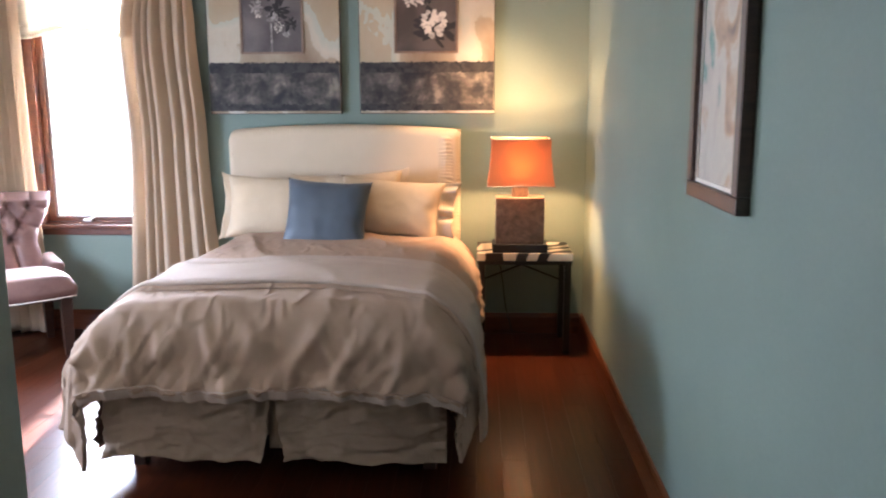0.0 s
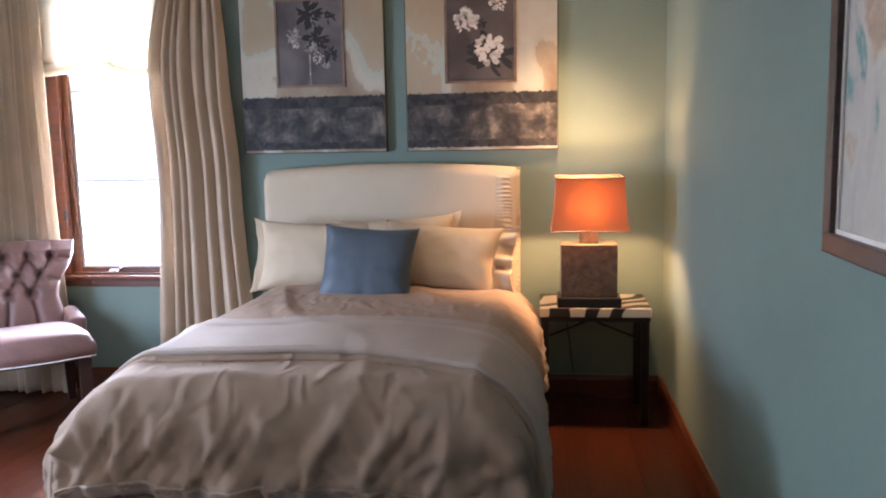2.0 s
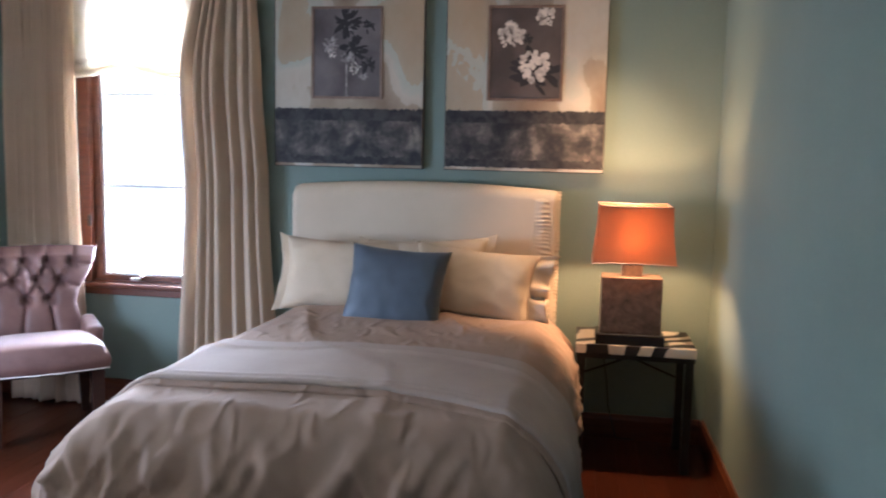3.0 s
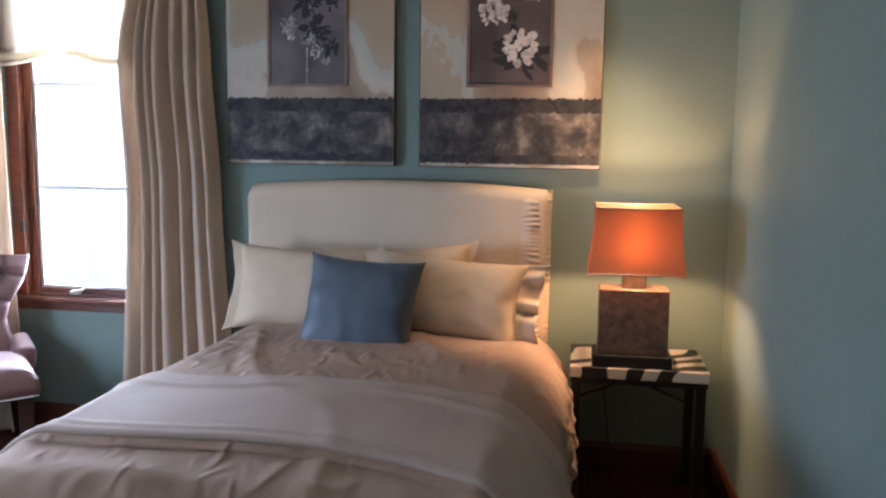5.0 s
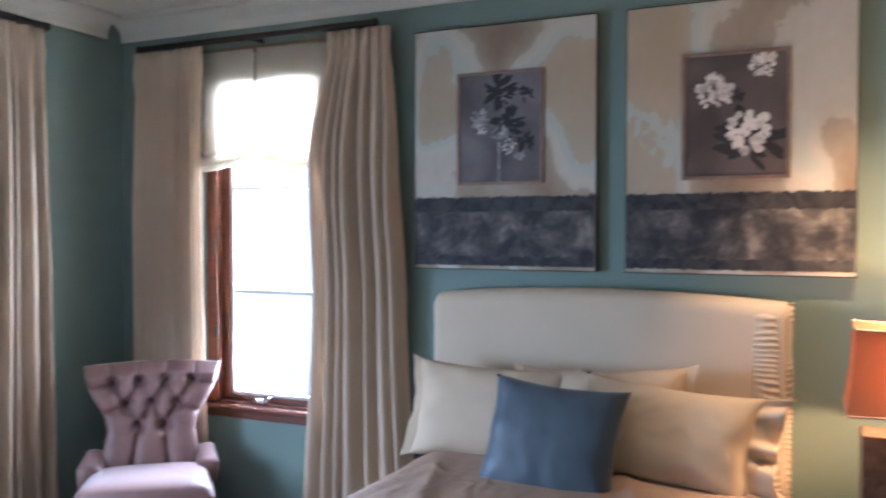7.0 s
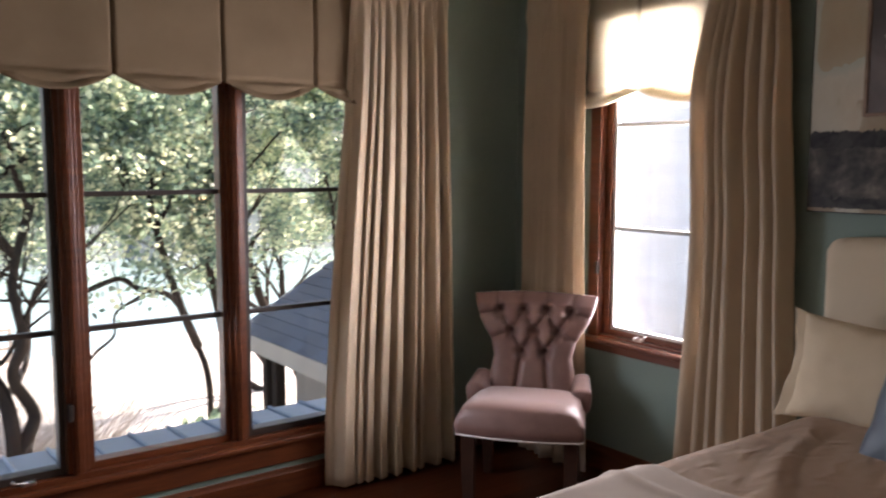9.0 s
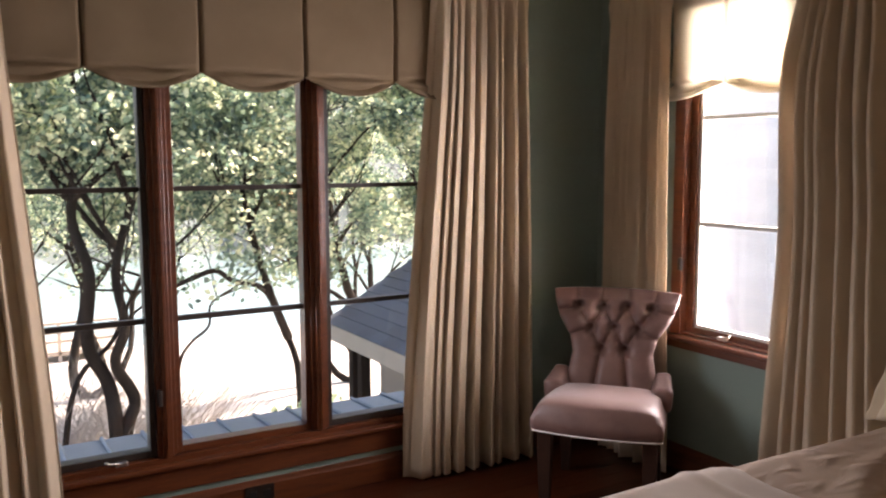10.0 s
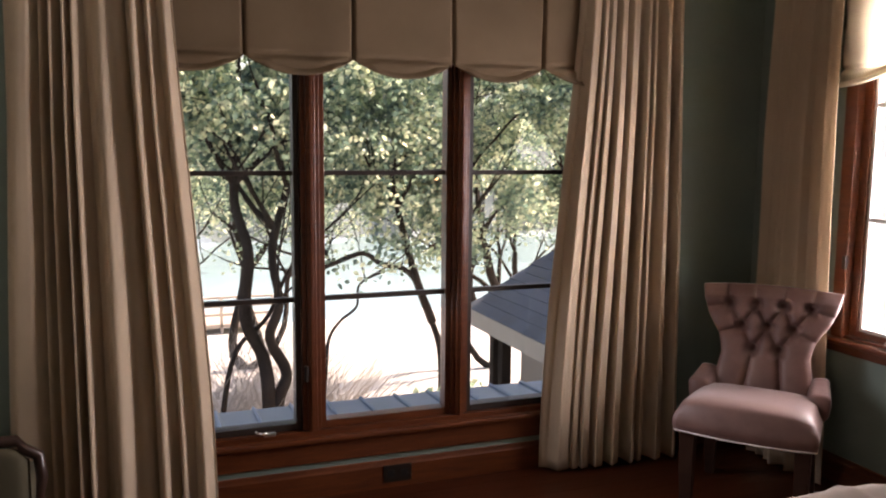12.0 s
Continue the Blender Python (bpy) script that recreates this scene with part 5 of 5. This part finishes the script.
for i in range(26):
    y = -0.6 + 0.235 * i
    bm = bmesh.new()
    q = [(PX0, y, 0.045), (PX0, y + 0.225, 0.045), (PX1, y + 0.225, -0.012), (PX1, y, -0.012)]
    top = [bm.verts.new(p) for p in q]
    low = [bm.verts.new((a, b, c - 0.03)) for a, b, c in q]
    bm.faces.new(top)
    bm.faces.new(low[::-1])
    for k in range(4):
        bm.faces.new((top[k], low[k], low[(k + 1) % 4], top[(k + 1) % 4]))
    part("roof_sheet", bm, M_METALROOF, porch)
    part("seam", bm_tube([(PX0, y + 0.23, 0.052), (PX1, y + 0.23, -0.005)], 0.014, 5), M_METALROOF, porch)
part("gutter", bm_box((PX1 - 0.08, -0.6, -0.17), (PX1, 5.5, -0.075), 0.01), M_FASCIA, porch)
part("soffit", bm_box((PX1, -0.6, -0.25), (PX0, 5.5, -0.17)), M_FASCIA, porch)
for y in (0.5, 3.0, 5.3):
    part("post", bm_box((PX1 + 0.05, y - 0.06, -3.1), (PX1 + 0.17, y + 0.06, -0.25), 0.01), M_FASCIA, porch)

# wing of the house with a shingled roof
wing = thing("house_wing", (0, 0, 0), "house wing with a slate shingle roof and cream fascia", "house")
EX0, EX1, EY0, EY1, EZ0 = -8.6, -5.0, 5.45, 7.0, -0.22
PITCH = 0.56
EZ1 = EZ0 + (EY1 - EY0) * PITCH
part("wall", bm_join(bm_box((EX0 + 0.75, EY0 + 0.35, -3.3), (EX1 - 0.1, EY0 + 0.5, EZ0 + 0.12)), bm_box((EX0 + 0.75, EY0 + 0.5, -3.3), (EX0 + 0.9, EY1, EZ0 + 0.2))), M_STUCCO, wing)
deck = bmesh.new()
q = [(EX0, EY0, EZ0), (EX1, EY0, EZ0), (EX1, EY1, EZ1), (EX0, EY1, EZ1)]
tv = [deck.verts.new(p) for p in q]
deck.faces.new((tv[0], tv[1], tv[2], tv[3]))
roof = part("roof", deck, M_SHINGLE, wing)
solid(roof, 0.05, -1)
part("fascia", bm_box((EX0 - 0.02, EY0 - 0.03, EZ0 - 0.19), (EX1, EY0, EZ0 - 0.005), 0.004), M_FASCIA, wing)
rake = bmesh.new()
rv = [rake.verts.new(p) for p in [(EX0 - 0.02, EY0, EZ0 - 0.02), (EX0 - 0.02, EY1, EZ1 - 0.02), (EX0 - 0.02, EY1, EZ1 - 0.20), (EX0 - 0.02, EY0, EZ0 - 0.19)]]
rake.faces.new(rv)
solid(part("rake_board", rake, M_FASCIA, wing), 0.03)
for x in (-8.2, -8.45):
    part("post", bm_box((x - 0.06, EY0 + 0.25, -3.2), (x + 0.06, EY0 + 0.37, EZ0 - 0.05), 0.01), M_BARK, wing, "dark porch post")

# white sided wall of the neighbouring house
side = thing("neighbour_house", (0, 0, 0), "white lap sided neighbouring house, heightened out of view to block sun", "house")
# Height and east end are out of view, set to pass only a sliver of sun.
part("wall", bm_box((-9.0, 9.42, -3.2), (-2.95, 9.7, 6.6)), M_WHITE, side)
for i in range(36):
    z = -1.2 + 0.12 * i
    bm = bmesh.new()
    ring = [[bm.verts.new((x, p[1], p[2])) for p in ((0, 9.42, z + 0.12), (0, 9.405, z + 0.12), (0, 9.375, z), (0, 9.42, z))] for x in (-9.0, -2.95)]
    for k in range(4):
        bm.faces.new((ring[0][k], ring[0][(k + 1) % 4], ring[1][(k + 1) % 4], ring[1][k]))
    part("siding_board", bm, M_WHITE, side)

# lakeside railing and dock
dock = thing("dock", (-29.5, 5.0, -4.95), "weathered wooden dock with a railing at the lake", "dock")
part("deck", bm_box((-1.5, -4.0, 0.3), (1.0, 1.2, 0.42)), M_RAIL, dock)
for y in np.linspace(-4.0, 1.2, 7):
    part("post", bm_box((0.9, y - 0.05, -0.6), (1.0, y + 0.05, 1.35)), M_RAIL, dock)
for z in (0.75, 1.05, 1.35):
    part("rail", bm_box((0.88, -4.05, z - 0.04), (0.98, 1.25, z + 0.04)), M_RAIL, dock)


def scrub(name, blobs, label, seed, size, count):
    t = thing(name, (0, 0, 0), label, "bush")
    rnd = random.Random(seed)
    twigs = []
    for cx, cy, r in blobs:
        gz = ground_z(cx, cy)
        for k in range(count):
            g = rnd.uniform(0, 6.28)
            out = Vector((math.cos(g) * 0.6, math.sin(g) * 0.6, rnd.uniform(0.4, 1.0))).normalized() * r * rnd.uniform(0.6, 1.2)
            b = Vector((cx + rnd.uniform(-0.3, 0.3) * r, cy + rnd.uniform(-0.3, 0.3) * r, gz - 0.05))
            twigs.append(bm_tube([b, b + out * 0.5 + Vector((0, 0, 0.1)), b + out], [size, size * 0.7, size * 0.3], 3, False))
    part("twigs", bm_join(*twigs), M_TWIG, t, "tangle of dry twigs")
    return t


scrub("dry_brush", [(-12.6, 3.2, 2.3), (-13.0, 4.3, 2.2), (-12.3, 2.3, 2.4), (-14.4, 3.6, 2.4), (-13.2, 2.5, 2.2), (-14.0, 5.0, 2.0)], "pale dry brush round the oak stems", 5, 0.007, 190)
bush = thing("bush", (0, 0, 0), "yellow green leafy bush beyond the porch roof", "bush")
gz = ground_z(-9.2, 5.2)
part("stems", bm_join(*[bm_tube([(-9.2, 5.2, gz - 0.1), (-9.2 + 0.3 * math.cos(k), 5.2 + 0.4 * math.sin(k), gz + 1.3)], [0.03, 0.012], 5) for k in range(5)]), M_BARK, bush)
leaf_cloud("crown", [(-9.2, 5.2, gz + 1.5, 0.6), (-9.1, 5.6, gz + 1.7, 0.45), (-9.4, 4.8, gz + 1.35, 0.4)], 1500, 0.05, 44, bush)

# ---- pieces of floor and roof, last ----
rnd = random.Random(11)
PLANK_W, x = 0.118, XW
made = {}
while x < XE - 0.002:
    w = min(PLANK_W, XE - x)
    y = -2.06 - rnd.uniform(0.0, 1.2)
    while y < YN:
        ln = rnd.choice((1.2, 1.5, 1.8, 2.1))
        a, b = max(y, -2.06), min(y + ln, YN)
        if x + w < JX - 0.13:
            a = max(a, YS)
        if b - a > 0.02:
            key = (round(b - a, 3), round(w, 3))
            if key not in made:
                bm = bm_box((0.0002, 0.0002, -0.013), (w - 0.0002, b - a - 0.0002, 0.0), 0.0006, 1)
                bmesh.ops.recalc_face_normals(bm, faces=bm.faces[:])
                me = bpy.data.meshes.new("plank")
                bm.to_mesh(me)
                bm.free()
                me.materials.append(M_FLOOR)
                made[key] = me
            p = new("plank", made[key])
            p.parent, p.location = floor, (x, a, FZ)
        y += ln
    x += PLANK_W
cs, sn = 1 / math.hypot(1, PITCH), PITCH / math.hypot(1, PITCH)
bm = bm_box((0.002, 0.0, 0.0), (0.298, 0.20, 0.011))
me = bpy.data.meshes.new("shingle")
bm.to_mesh(me)
bm.free()
me.materials.append(M_SHINGLE)
slope = math.hypot(EY1 - EY0, EZ1 - EZ0)
for r in range(int(slope / 0.16)):
    for c in range(12):
        xx = EX0 + 0.3 * c + (0.15 if r % 2 else 0.0)
        if xx + 0.3 > EX1:
            continue
        s = new("shingle", me)
        s.parent = roof
        s.matrix_local = Matrix.Translation((xx, EY0 - 0.02 + r * 0.16 * cs, EZ0 - 0.005 + r * 0.16 * sn)) @ pose(0, 0, 0, math.degrees(math.atan(PITCH)) - 2.5)
